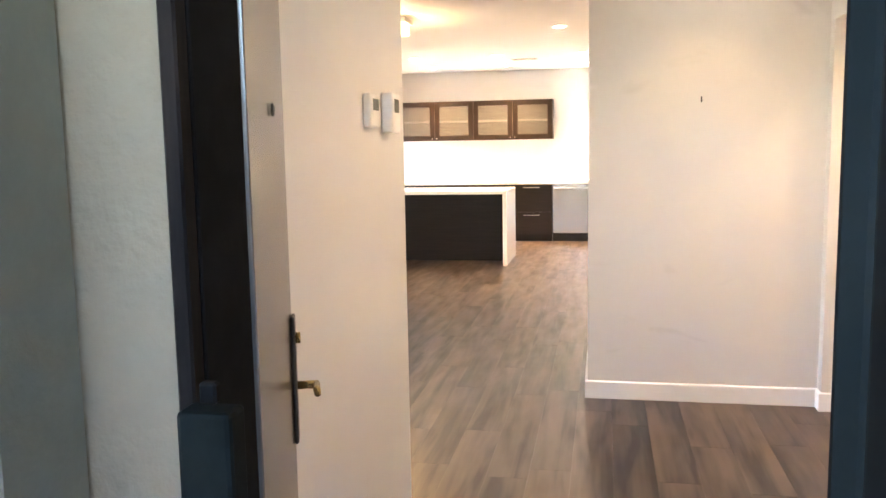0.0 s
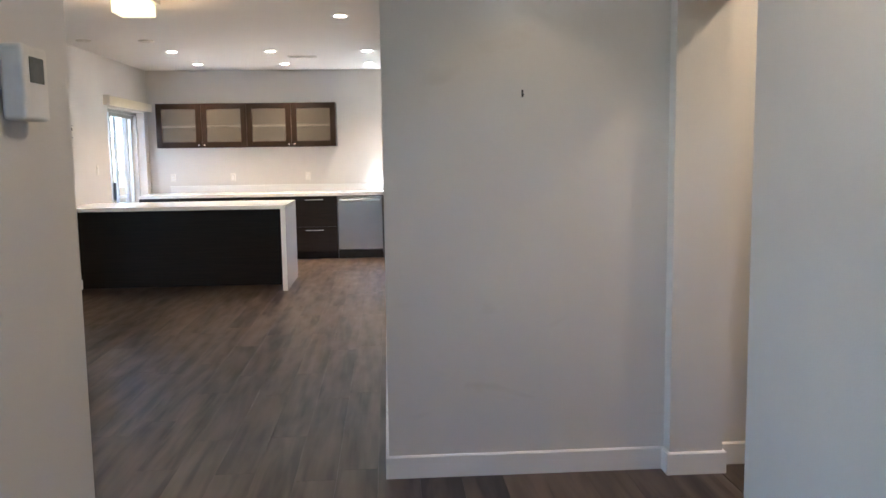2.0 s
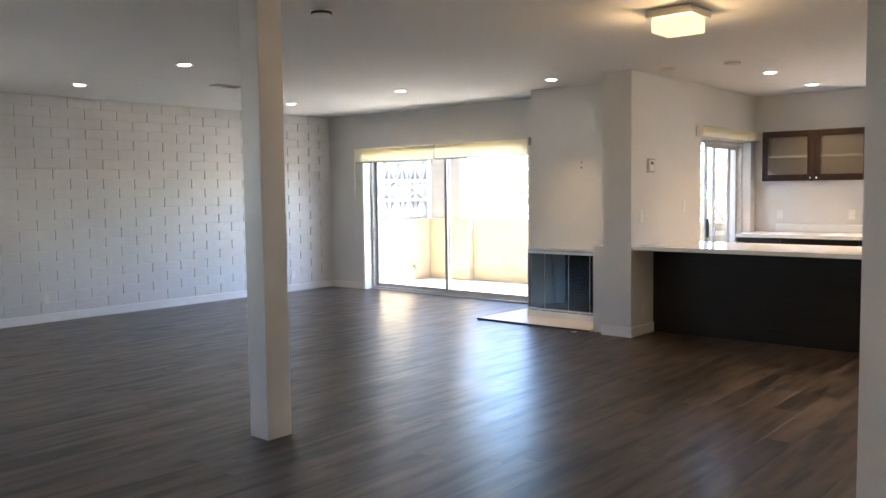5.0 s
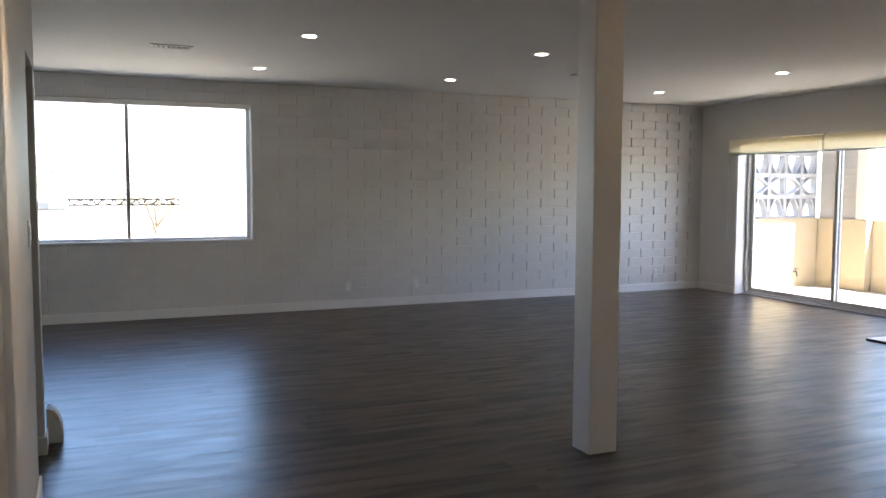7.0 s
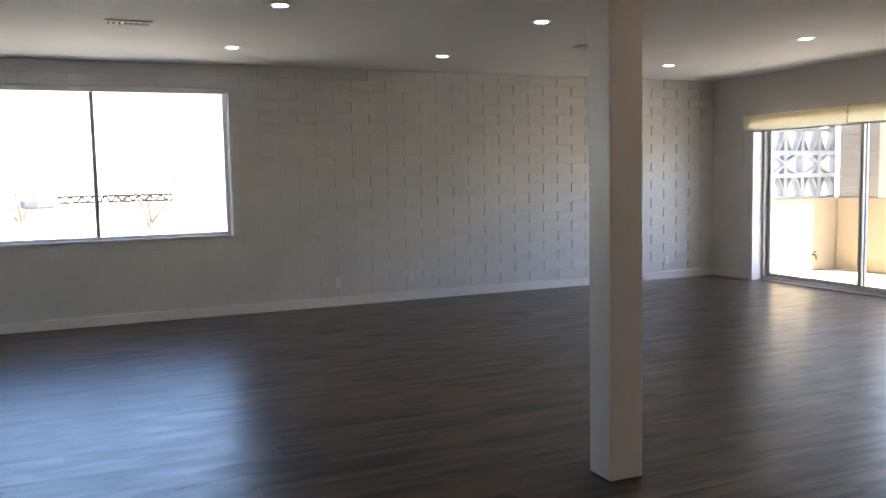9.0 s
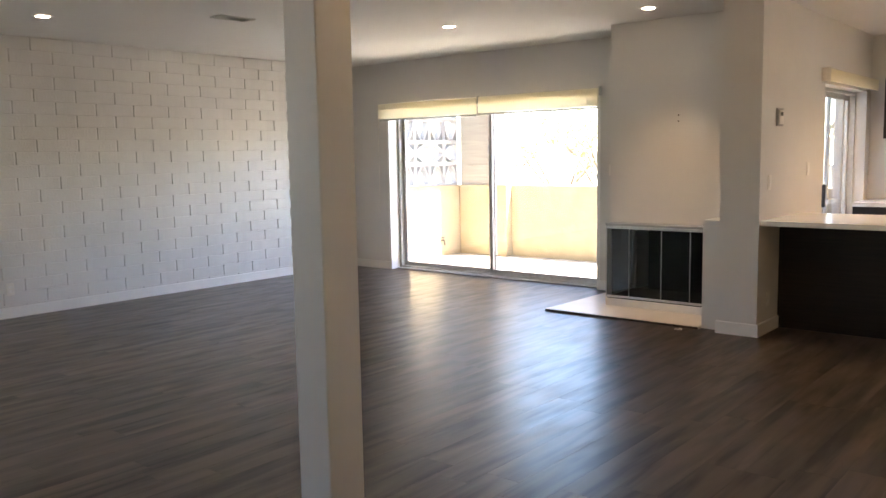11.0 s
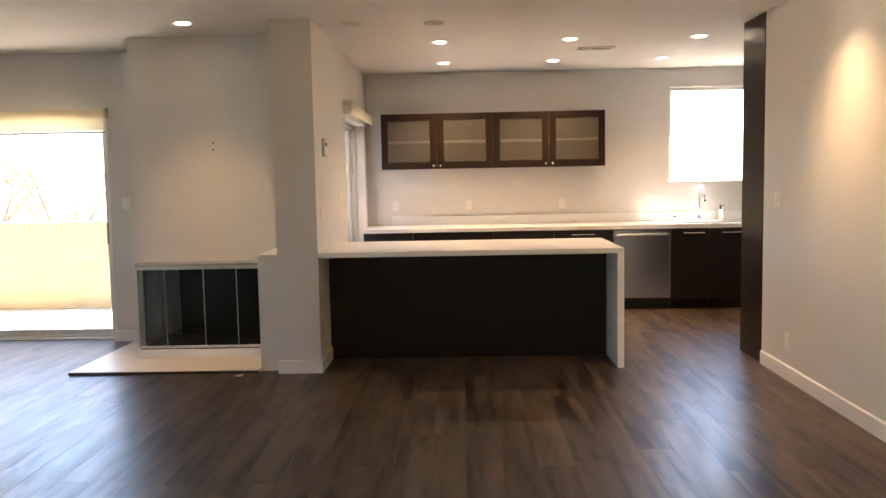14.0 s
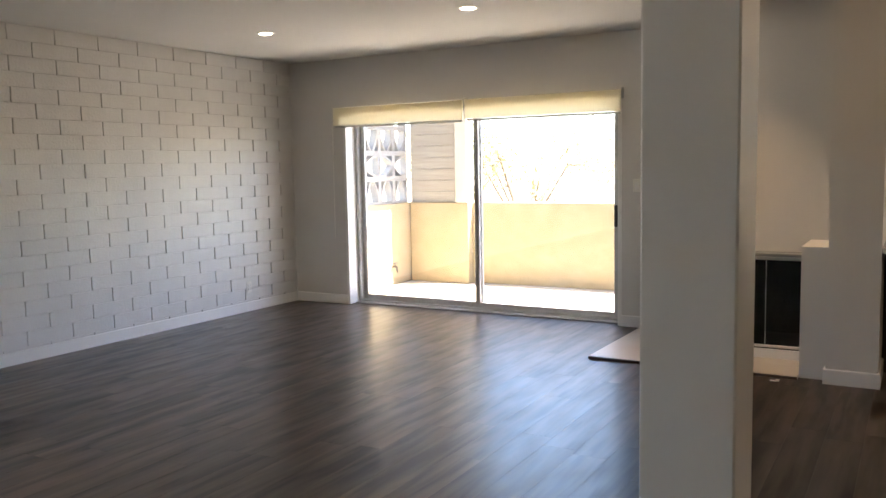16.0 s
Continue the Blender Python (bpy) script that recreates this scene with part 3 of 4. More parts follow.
dw = thing("dishwasher", (2.95, 3.0, 0), "stainless steel dishwasher with a bar handle between dark cabinets", "dishwasher")
part("body", B(2.645, 3.255, KY + 0.03, 3.30, 0.10, CT - 0.042), BLACK, dw)
part("door", B(2.648, 3.252, KY - 0.008, KY + 0.028, 0.125, CT - 0.047, bevel=0.006, seg=2), DWSTEEL, dw)
part("control_strip", B(2.652, 3.248, KY - 0.010, KY + 0.026, CT - 0.046, CT - 0.0415, bevel=0.001), BLACK, dw)
bm = rod(bmesh.new(), (2.68, KY - 0.055, CT - 0.10), (3.22, KY - 0.055, CT - 0.10), 0.011, n=14)
for x in (2.70, 3.20):
    rod(bm, (x, KY - 0.055, CT - 0.10), (x, KY - 0.008, CT - 0.10), 0.008, n=10)
part("handle", bm, STEEL, dw, "round steel bar handle", smooth=True)
part("toe_kick", B(2.648, 3.252, KY + 0.055, KY + 0.07, 0.001, 0.0995), BLACK, dw)

wt = thing("worktop", (2.6, 3.0, CT - 0.04), "long white quartz worktop with a low upstand", "worktop")
bm = bmesh.new()
SX0, SX1, SY0, SY1 = 3.40, 4.12, 2.80, 3.12      # sink cut-out
for l in ((0.02, SX0, KY - 0.02, 3.325), (SX1, 5.19, KY - 0.02, 3.325), (SX0, SX1, KY - 0.02, SY0), (SX0, SX1, SY1, 3.325)):
    box(bm, *l, CT - 0.04, CT)
bmesh.ops.remove_doubles(bm, verts=bm.verts, dist=1e-5)
part("slab", bm, QUARTZ, wt)
part("upstand", B(0.27, 5.19, 3.308, 3.327, CT + 0.0005, CT + 0.10, bevel=0.002), QUARTZ, wt)
sink = thing("sink", (3.76, 2.96, CT - 0.2), "undermounted stainless steel sink", "sink")
bm = bmesh.new()
box(bm, SX0 - 0.01, SX1 + 0.01, SY0 - 0.01, SY1 + 0.01, CT - 0.22, CT - 0.212)
for l in ((SX0 - 0.012, SX0 - 0.001, SY0, SY1), (SX1 + 0.001, SX1 + 0.012, SY0, SY1), (SX0, SX1, SY0 - 0.012, SY0 - 0.001), (SX0, SX1, SY1 + 0.001, SY1 + 0.012)):
    box(bm, *l, CT - 0.211, CT - 0.041)
part("bowl", bm, STEEL, sink)
tap = thing("faucet", (3.70, 3.20, CT), "tall chrome single-lever kitchen faucet behind the sink", "faucet")
bm = rod(bmesh.new(), (3.70, 3.20, CT + 0.001), (3.70, 3.20, CT + 0.05), 0.027, 0.022)
rod(bm, (3.70, 3.20, CT + 0.05), (3.70, 3.20, CT + 0.34), 0.015)
for i in range(8):
    a, b = math.pi * i / 8, math.pi * (i + 1) / 8
    rod(bm, (3.70, 3.20 - 0.07 * (1 - math.cos(a)), CT + 0.34 + 0.05 * math.sin(a)), (3.70, 3.20 - 0.07 * (1 - math.cos(b)), CT + 0.34 + 0.05 * math.sin(b)), 0.013)
part("body", bm, CHROME, tap, smooth=True)
part("spray_head", rod(bmesh.new(), (3.70, 3.06, CT + 0.34), (3.72, 3.04, CT + 0.22), 0.014, 0.018), CHROME, tap, smooth=True)
part("lever", rod(bmesh.new(), (3.72, 3.20, CT + 0.075), (3.82, 3.19, CT + 0.085), 0.012, 0.009), CHROME, tap, smooth=True)
soap = thing("soap_dispenser", (3.95, 3.24, CT), "black soap pump on a clear bottle", "soap dispenser")
part("bottle", turned(bmesh.new(), [(0.020, 0.001), (0.023, 0.01), (0.023, 0.08), (0.012, 0.12)], (3.95, 3.24, CT)), PLASTIC, soap, smooth=True)
bm = rod(bmesh.new(), (3.95, 3.24, CT + 0.12), (3.95, 3.24, CT + 0.17), 0.011)
rod(bm, (3.95, 3.24, CT + 0.165), (3.98, 3.21, CT + 0.165), 0.006)
part("pump", bm, BLACK, soap)
gap = thing("air_gap", (3.43, 3.20, CT), "small chrome air gap cap behind the sink", "air gap")
part("cap", turned(bmesh.new(), [(0.022, 0.001), (0.022, 0.055), (0.017, 0.066), (0.006, 0.07)], (3.43, 3.20, CT)), CHROME, gap, smooth=True)

# glazed wall cabinet
cab = thing("wall_cabinet", (1.41, 3.2, 1.53), "dark espresso wall cabinet with four frosted glass doors", "wall cabinet")
CX0, CX1, CZ0, CZ1 = 0.20, 2.63, 1.53, 2.13
bm = bmesh.new()
for l in ((CX0, CX1, 3.02, 3.325, CZ1 - 0.018, CZ1), (CX0, CX1, 3.02, 3.325, CZ0, CZ0 + 0.018), (CX0, CX0 + 0.018, 3.02, 3.325, CZ0 + 0.018, CZ1 - 0.018), (CX1 - 0.018, CX1, 3.02, 3.325, CZ0 + 0.018, CZ1 - 0.018), ((CX0 + CX1) / 2 - 0.018, (CX0 + CX1) / 2 + 0.018, 3.02, 3.30, CZ0 + 0.018, CZ1 - 0.018)):
    box(bm, *l)
part("body", bm, ESPRESSO, cab)
part("back_panel", B(CX0 + 0.018, CX1 - 0.018, 3.301, 3.316, CZ0 + 0.018, CZ1 - 0.018), CABBACK, cab, "pale back panel")
part("shelf", B(CX0 + 0.019, (CX0 + CX1) / 2 - 0.019, 3.0065, 3.30, 1.815, 1.835), TRIM, cab, "white shelf")
part("shelf", B((CX0 + CX1) / 2 + 0.019, CX1 - 0.019, 3.0065, 3.30, 1.815, 1.835), TRIM, cab, "white shelf")
w = (CX1 - CX0) / 4
for i in range(4):
    a, b = CX0 + i * w + 0.0015, CX0 + (i + 1) * w - 0.0015
    d = part("door", ring(a, b, CZ0 + 0.002, CZ1 - 0.002, 0.075, along_x(2.99, 3.012, 0.002)), ESPRESSO_UP, cab)
    part("frosted_pane", B(a + 0.072, b - 0.072, 2.999, 3.004, CZ0 + 0.074, CZ1 - 0.074), FROST, d, "frosted glass pane")
    kx = b - 0.035 if i % 2 == 0 else a + 0.035
    part("knob", turned(bmesh.new(), [(0.005, 0), (0.006, 0.012), (0.012, 0.017), (0.011, 0.026), (0.004, 0.028)], (kx, 2.99, CZ0 + 0.035), 14, pose(0, 0, 0, 90)), CHROME, d, "small chrome knob", smooth=True)

# island with a waterfall end
isl = thing("kitchen_island", (1.1, 0.5, 0), "kitchen island with dark panelling and a white quartz waterfall top", "kitchen island")
part("front_panel", B(0.002, 2.205, 0.48, 0.50, 0.001, CT - 0.042), ESPRESSO, isl, "dark espresso panel with flat grain")
part("body", B(0.002, 2.205, 0.501, 0.98, 0.10, CT - 0.042), ESPRESSO, isl)
part("toe_kick", B(0.002, 2.205, 0.501, 0.93, 0.001, 0.0995), BLACK, isl)
part("top_slab", B(0.002, 2.262, 0.03, 1.03, CT - 0.04, CT, bevel=0.003), QUARTZ, isl, "white quartz top")
part("waterfall_end", B(2.212, 2.262, 0.0302, 1.0298, 0.001, CT - 0.0402, bevel=0.002), QUARTZ, isl, "white quartz end slab")

# tall cabinet beyond the long wall
tall = thing("tall_cabinet", (3.9, 0.4, 0), "tall dark espresso cabinet beside the kitchen passage", "tall cabinet")
part("side_panel", B(3.306, 3.329, 0.135, 0.60, 0.001, H - 0.003, bevel=0.0015), ESPRESSO_UP, tall)
part("body", B(3.3295, 4.60, 0.135, 0.575, 0.10, H - 0.003), ESPRESSO_UP, tall)
part("toe_kick", B(3.3295, 4.60, 0.135, 0.53, 0.001, 0.0995), BLACK, tall)
for a, b in ((3.331, 3.95), (3.953, 4.598)):
    for z0, z1 in ((0.105, 1.9), (1.903, H - 0.006)):
        part("door", B(a, b, 0.5755, 0.597, z0, z1, bevel=0.0015), ESPRESSO_UP, tall)

# ---- fireplace ----
fp = thing("fireplace", (-1.08, 0.8, 0), "low glass-fronted corner fireplace with a dark firebox", "fireplace")
FX0, FX1, FY0, FZ0, FZ1 = -1.57, -0.477, 0.50, 0.10, 0.755
part("plinth", B(FX0, FX1, FY0, 1.343, 0.022, FZ0 - 0.010, bevel=0.002), TRIM, fp)
# black filler: the gap's shade is put into its colour
part("shadow_gap", B(FX0 + 0.01, FX1, FY0 + 0.012, 1.343, FZ0 - 0.0098, FZ0 - 0.0002), BLACK, fp, "black strip standing in for the shadow gap over the plinth")
bm = bmesh.new()
box(bm, FX0 + 0.165, FX1, 1.05, 1.07, FZ0 + 0.012, FZ1)
box(bm, FX1 - 0.02, FX1, FY0 + 0.05, 1.05, FZ0 + 0.012, FZ1)
box(bm, FX0 + 0.03, FX1 - 0.021, FY0 + 0.03, 1.049, FZ0, FZ0 + 0.011)
part("firebox", bm, SOOT, fp, "sooty dark firebox lining")
part("ledge", B(FX0 - 0.004, -0.477, 0.496, 0.639, FZ1 + 0.012, 0.789, bevel=0.003), HOOD, fp, "grey metal hood strip")
part("lintel", B(FX0 + 0.02, FX1, 0.6395, 1.343, FZ1 + 0.001, 0.789), SOOT, fp)
part("rear_post", B(-1.60, -1.535, 1.051, 1.343, FZ0, FZ1), PAINT, fp, "white painted post behind the side glass")
bm = bmesh.new()
box(bm, FX0, FX1, FY0, FY0 + 0.018, FZ1 - 0.014, FZ1 + 0.011, 0.003)
box(bm, FX0, FX1, FY0, FY0 + 0.018, FZ0, FZ0 + 0.02, 0.003)
box(bm, FX0, FX0 + 0.018, FY0 + 0.0185, 1.049, FZ1 - 0.014, FZ1 + 0.011, 0.003)
box(bm, FX0, FX0 + 0.018, FY0 + 0.0185, 1.049, FZ0, FZ0 + 0.02, 0.003)
for x in (FX0, -1.338, -1.025, -0.757):
    box(bm, x, x + (0.012 if x == FX0 else 0.004), FY0 + 0.001, FY0 + 0.016, FZ0 + 0.0205, FZ1 - 0.0145, 0.002)
box(bm, FX0 + 0.001, FX0 + 0.016, 1.01, 1.048, FZ0 + 0.0205, FZ1 - 0.0145, 0.002)
part("door_frame", bm, ALU, fp, "bright aluminium door frame")
for a, b in ((FX0 + 0.013, -1.339), (-1.333, -1.026), (-1.020, -0.758), (-0.752, FX1 - 0.001)):
    part("front_pane", B(a, b, FY0 + 0.006, FY0 + 0.011, FZ0 + 0.021, FZ1 - 0.015), FIREGLASS, fp)
part("side_pane", B(FX0 + 0.006, FX0 + 0.011, FY0 + 0.019, 1.009, FZ0 + 0.021, FZ1 - 0.015), FIREGLASS, fp)
part("corner_stile", B(FX0 + 0.013, FX0 + 0.05, FY0 + 0.013, FY0 + 0.03, FZ0 + 0.012, FZ1 - 0.016, bevel=0.002), TRIM, fp, "white corner stile")
random.seed(4)
for i in range(14):
    c = thing("ember_glass", (-0.75, 0.8, FZ0 + 0.012), "small bright glass chip in the firebox", "fire glass", "fire glass chips")
    bm = bmesh.new()
    x, y, s = random.uniform(-1.25, -0.65), random.uniform(0.56, 0.75), random.uniform(0.006, 0.012)
    bmesh.ops.create_icosphere(bm, subdivisions=1, radius=s, matrix=Matrix.Translation((x, y, FZ0 + 0.0115 + s * 0.6)) @ Matrix.Diagonal((1, 0.8, 0.6, 1)))
    part("chip", bm, CHROME, c)
hearth = thing("hearth", (-1.25, 0.6, 0), "low cream tiled hearth slab", "hearth")
bm = bmesh.new()
outline = [(-1.93, 0.03), (-0.477, 0.03), (-0.477, 1.343), (-1.86, 1.343), (-1.90, 1.28)]
lower = [bm.verts.new((x, y, 0.001)) for x, y in outline]
upper = [bm.verts.new((x, y, 0.021)) for x, y in outline]
bm.faces.new(lower[::-1]), bm.faces.new(upper)
for i in range(5):
    bm.faces.new((lower[i], lower[(i + 1) % 5], upper[(i + 1) % 5], upper[i]))
part("slab", bm, TILE, hearth)
part("edge_strip", B(-1.93, -0.477, 0.018, 0.0295, 0.001, 0.019, bevel=0.002), UMBER, hearth, "dark edge strip")
scrap = thing("floor_scrap", (-0.60, -0.07, 0), "small scrap of clear plastic on the floor", "litter")
bm = B(-0.63, -0.59, -0.085, -0.065, 0.001, 0.008, bevel=0.002)
box(bm, -0.60, -0.575, -0.08, -0.05, 0.001, 0.012, 0.003)
part("scrap", bm, PLASTIC, scrap)

# ---- post ----
post = thing("post", (-0.16, -4.26, 0), "square white painted timber post from floor to ceiling", "post")
part("shaft", B(-0.247, -0.076, -4.352, -4.174, 0.001, H - 0.001, bevel=0.004), TRIM, post)
# thin black sheet under the post, standing in for the shade at its foot
part("foot_shade_sheet", B(-0.24, -0.083, -4.345, -4.181, 0.0002, 0.0009), BLACK, post)


# ---- ceiling fittings ----
def downlight(x, y, watts, cone=70.0, warm=(1.0, 0.66, 0.36)):
    d = thing("downlight", (x, y, H), "round white recessed ceiling light, lit", "downlight", "recessed ceiling lights")
    part("trim_ring", turned(bmesh.new(), [(0.052, -0.001), (0.060, -0.006), (0.074, -0.005), (0.078, -0.0005)], (x, y, H), 28), TRIM, d, smooth=True)
    part("lens", turned(bmesh.new(), [(0.001, -0.0075), (0.051, -0.0075), (0.051, -0.0062), (0.001, -0.0062)], (x, y, H), 24), BULB, d)
    if watts:
        s = new("downlight_lamp", bpy.data.lights.new("downlight_lamp", "SPOT"))
        s.data.energy, s.data.color, s.data.spot_size, s.data.spot_blend, s.data.shadow_soft_size = watts, warm, radians(cone), 1.0 if watts > 2 else 0.45, 0.04
        s.matrix_basis = Matrix.Translation((x, y, H - 0.02))
        s.parent = d
        s.matrix_parent_inverse = d.matrix_basis.inverted()


for x, y, watts, cone in ((-0.945, 0.05, 5.5, 84), (-2.70, -0.37, 0.8, 90), (-4.63, -0.37, 0.8, 90), (-2.70, -3.15, 0.8, 90), (-4.63, -3.15, 0.8, 90), (-2.70, -5.20, 0.8, 90), (-4.63, -5.20, 0.8, 90),
                          (0.905, 1.18, 6, 110), (2.02, 1.18, 6, 110), (3.12, 1.18, 9, 110), (0.905, 2.52, 12, 130), (2.02, 2.52, 12, 130), (3.12, 2.52, 2, 110),
                          (2.95, -1.25, 9.5, 98), (3.90, -5.62, 0.55, 84), (4.10, -7.10, 2.0, 140), (0.75, -6.76, 12, 70), (5.30, -5.60, 3, 150)):
    downlight(x, y, watts, cone)


def ceiling_disc(x, y, r, label, name, category):
    d = thing(name, (x, y, H), label, category)
    part("plate", turned(bmesh.new(), [(0.001, -0.018), (r * 0.8, -0.018), (r * 0.95, -0.012), (r, -0.0005)], (x, y, H), 28), VENTMAT, d, smooth=True)


ceiling_disc(0.272, 0.20, 0.075, "flat round beige ceiling cover plate", "cover_plate", "cover plate")
ceiling_disc(0.882, 0.255, 0.075, "flat round beige ceiling cover plate", "cover_plate", "cover plate")
sm = thing("smoke_detector", (-0.17, -3.78, H), "round white smoke detector on the ceiling", "smoke detector")
part("base", turned(bmesh.new(), [(0.066, -0.012), (0.070, -0.010), (0.070, -0.0005)], (-0.17, -3.78, H), 28), PLASTIC, sm, smooth=True)
# black ring gives the detector's shaded underside and gap by colour
part("sensor_gap_shade", turned(bmesh.new(), [(0.061, -0.026), (0.067, -0.025), (0.067, -0.0122)], (-0.17, -3.78, H), 28), BLACK, sm, "black ring painting the shade under the rim and in the sensor gap", smooth=True)
part("cover", turned(bmesh.new(), [(0.02, -0.045), (0.05, -0.042), (0.058, -0.03), (0.060, -0.0125)], (-0.17, -3.78, H), 28), PLASTIC, sm, smooth=True)


def ceiling_vent(x, y, w, d, group):
    """A louvred grille, w across x and d across y."""
    v = thing("ceiling_vent", (x, y, H), "beige louvred air vent in the ceiling", "ceiling vent", group)
    # black sheet in place of a duct; its colour makes the slots look unlit
    part("backing", B(x - w / 2 + 0.01, x + w / 2 - 0.01, y - d / 2 + 0.01, y + d / 2 - 0.01, H - 0.002, H - 0.0005), BLACK, v)
    bm = bmesh.new()
    for l in ((x - w / 2, x + w / 2, y - d / 2, y - d / 2 + 0.025), (x - w / 2, x + w / 2, y + d / 2 - 0.025, y + d / 2), (x - w / 2, x - w / 2 + 0.025, y - d / 2 + 0.025, y + d / 2 - 0.025), (x + w / 2 - 0.025, x + w / 2, y - d / 2 + 0.025, y + d / 2 - 0.025)):
        box(bm, *l, H - 0.012, H - 0.0025, 0.002)
    part("frame", bm, VENTMAT, v)
    long_x = w > d
    span = (w if long_x else d) - 0.06
    n = int(span / 0.04)
    for i in range(n):
        o = -span / 2 + (i + 0.5) * span / n
        tilt = 35 if o < 0 else -35
        bm = B(-0.010, 0.010, -(d if long_x else w) / 2 + 0.026, (d if long_x else w) / 2 - 0.026, -0.001, 0.001)
        m = pose(x + o, y, H - 0.011, 0, tilt, 0) if long_x else pose(x, y + o, H - 0.011, -tilt, 0, 0) @ pose(0, 0, 0, 0, 0, 90)
        bmesh.ops.transform(bm, matrix=m, verts=bm.verts)
        part("slat", bm, VENTMAT, v)


ceiling_vent(-3.65, -6.12, 0.16, 0.34, "living room vents")
ceiling_vent(-3.66, -2.03, 0.16, 0.34, "living room vents")
ceiling_vent(2.325, 1.73, 0.34, 0.16, "kitchen vents")

lamp = thing("ceiling_light", (1.48, -2.20, H), "square glowing ceiling light with a glass shade and a metal base", "ceiling light")
bm = B(-0.155, 0.155, -0.155, 0.155, -0.05, -0.001, bevel=0.004)
bmesh.ops.transform(bm, matrix=pose(1.48, -2.20, H, 0, 0, 0), verts=bm.verts)
part("base", bm, STEEL, lamp, "brushed metal base plate")
bm = B(-0.128, 0.128, -0.128, 0.128, -0.145, -0.051, bevel=0.014, seg=3)
bmesh.ops.transform(bm, matrix=pose(1.48, -2.20, H, 0, 0, 0), verts=bm.verts)
shade = part("shade", bm, SHADE, lamp, "glowing opal glass shade")
shade.visible_shadow = False
bulb = new("ceiling_lamp", bpy.data.lights.new("ceiling_lamp", "POINT"))
bulb.data.energy, bulb.data.color, bulb.data.shadow_soft_size = 1.6, (1.0, 0.62, 0.28), 0.05
bulb.matrix_basis = Matrix.Translation((1.48, -2.20, H - 0.11))
bulb.parent = lamp
bulb.matrix_parent_inverse = lamp.matrix_basis.inverted()


# ---- wall fittings ----
def plate(name, label, category, m, kind, w=0.072, h=0.115, group="wall plates"):
    """A wall plate in the plane y=0 of pose m, facing -y."""
    p = thing(name, m.translation, label, category, group)
    p.matrix_basis = Matrix.Translation(m.translation)
    def put(nm, bm, material, label=""):
        bmesh.ops.transform(bm, matrix=m, verts=bm.verts)
        part(nm, bm, material, p, label)
    put("plate", B(-w / 2, w / 2, -0.006, -0.0005, -h / 2, h / 2, bevel=0.002), PLASTIC)
    if kind == "switch":
        n = max(1, round(w / 0.06) - 0)
        for i in range(n):
            o = (i - (n - 1) / 2) * 0.046
            put("rocker", B(o - 0.016, o + 0.016, -0.010, -0.0062, -0.033, 0.033, bevel=0.002), TRIM)
    elif kind == "outlet":
        for z in (-0.02, 0.02):
            put("socket", B(-0.017, 0.017, -0.008, -0.0062, z - 0.014, z + 0.014, bevel=0.003), TRIM)
    elif kind == "screen":
        put("screen", B(-w * 0.3, w * 0.3, -0.009, -0.0062, -h * 0.3, h * 0.3, bevel=0.001), GREYPL)
    return p


S, W_, E_, N_ = (lambda x, y, z: pose(x, y, z)), (lambda x, y, z: pose(x, y, z, 0, 0, -90)), (lambda x, y, z: pose(x, y, z, 0, 0, 90)), (lambda x, y, z: pose(x, y, z, 0, 0, 180))
for x in (0.31, 1.144, 2.197):
    plate("outlet", "white double outlet on the kitchen wall", "outlet", S(x, 3.33, 1.115), "outlet")
plate("light_switch", "white switch plate beside the kitchen window", "light switch", S(3.243, 3.33, 1.13), "switch", w=0.12)
plate("light_switch", "white switch on the dividing wall", "light switch", E_(0.0, 0.207, 1.185), "switch")
plate("light_switch", "white switch on the dividing wall", "light switch", E_(0.0, 1.19, 1.27), "switch")
plate("outlet", "white outlet low on the pier beside the island", "outlet", E_(0.0, 0.24, 0.27), "outlet")
ctl = thing("wall_control", (0.0, 0.40, 1.69), "white wall control in a grey surround on the dividing wall", "wall control")
part("surround", B(0.0005, 0.012, 0.325, 0.475, 1.62, 1.76, bevel=0.003), HOOD, ctl, "grey surround")
part("face", B(0.0122, 0.022, 0.35, 0.45, 1.635, 1.745, bevel=0.003), PLASTIC, ctl)
part("screen", B(0.0222, 0.0235, 0.37, 0.43, 1.70, 1.73, bevel=0.0005), GREYPL, ctl, "small grey display")
plate("light_switch", "white switch between the sliding door and the fireplace", "light switch", S(-1.96, 1.345, 1.26), "switch")
plate("light_switch", "white double switch on the long wall", "light switch", W_(3.31, -0.15, 1.247), "switch", w=0.12)
plate("outlet", "white outlet low on the long wall", "outlet", W_(3.31, -0.36, 0.27), "outlet")
for y, z in ((-3.94, 0.26), (-3.07, 0.27), (0.56, 0.25)):
    plate("outlet", "white painted outlet low on the block wall", "outlet", E_(BX + 0.008, y, z), "outlet")
plate("light_switch", "white double switch beside the doorway", "light switch", N_(-0.38, -7.06, 1.247), "switch", w=0.12)
plate("light_switch", "white control plate with small black keys on the wall", "wall control", N_(1.08, -7.06, 1.70), "switch", w=0.12)


def thermostat(y, w, h, label, deep):
    t = thing("thermostat", (2.70, y, 1.54), label, "thermostat", "hall thermostats")
    part("body", B(2.7005, 2.70 + deep, y - w / 2, y + w / 2, 1.535 - h / 2, 1.535 + h / 2, bevel=0.007, seg=3), PLASTIC, t)
    part("screen", B(2.70 + deep - 0.001, 2.70 + deep + 0.0015, y - w * 0.28, y + w * 0.28, 1.535 + (0 if h < 0.14 else 0.0), 1.535 + h * (0.34 if h < 0.14 else 0.25), bevel=0.0005), GREYPL, t, "grey display")
    return t


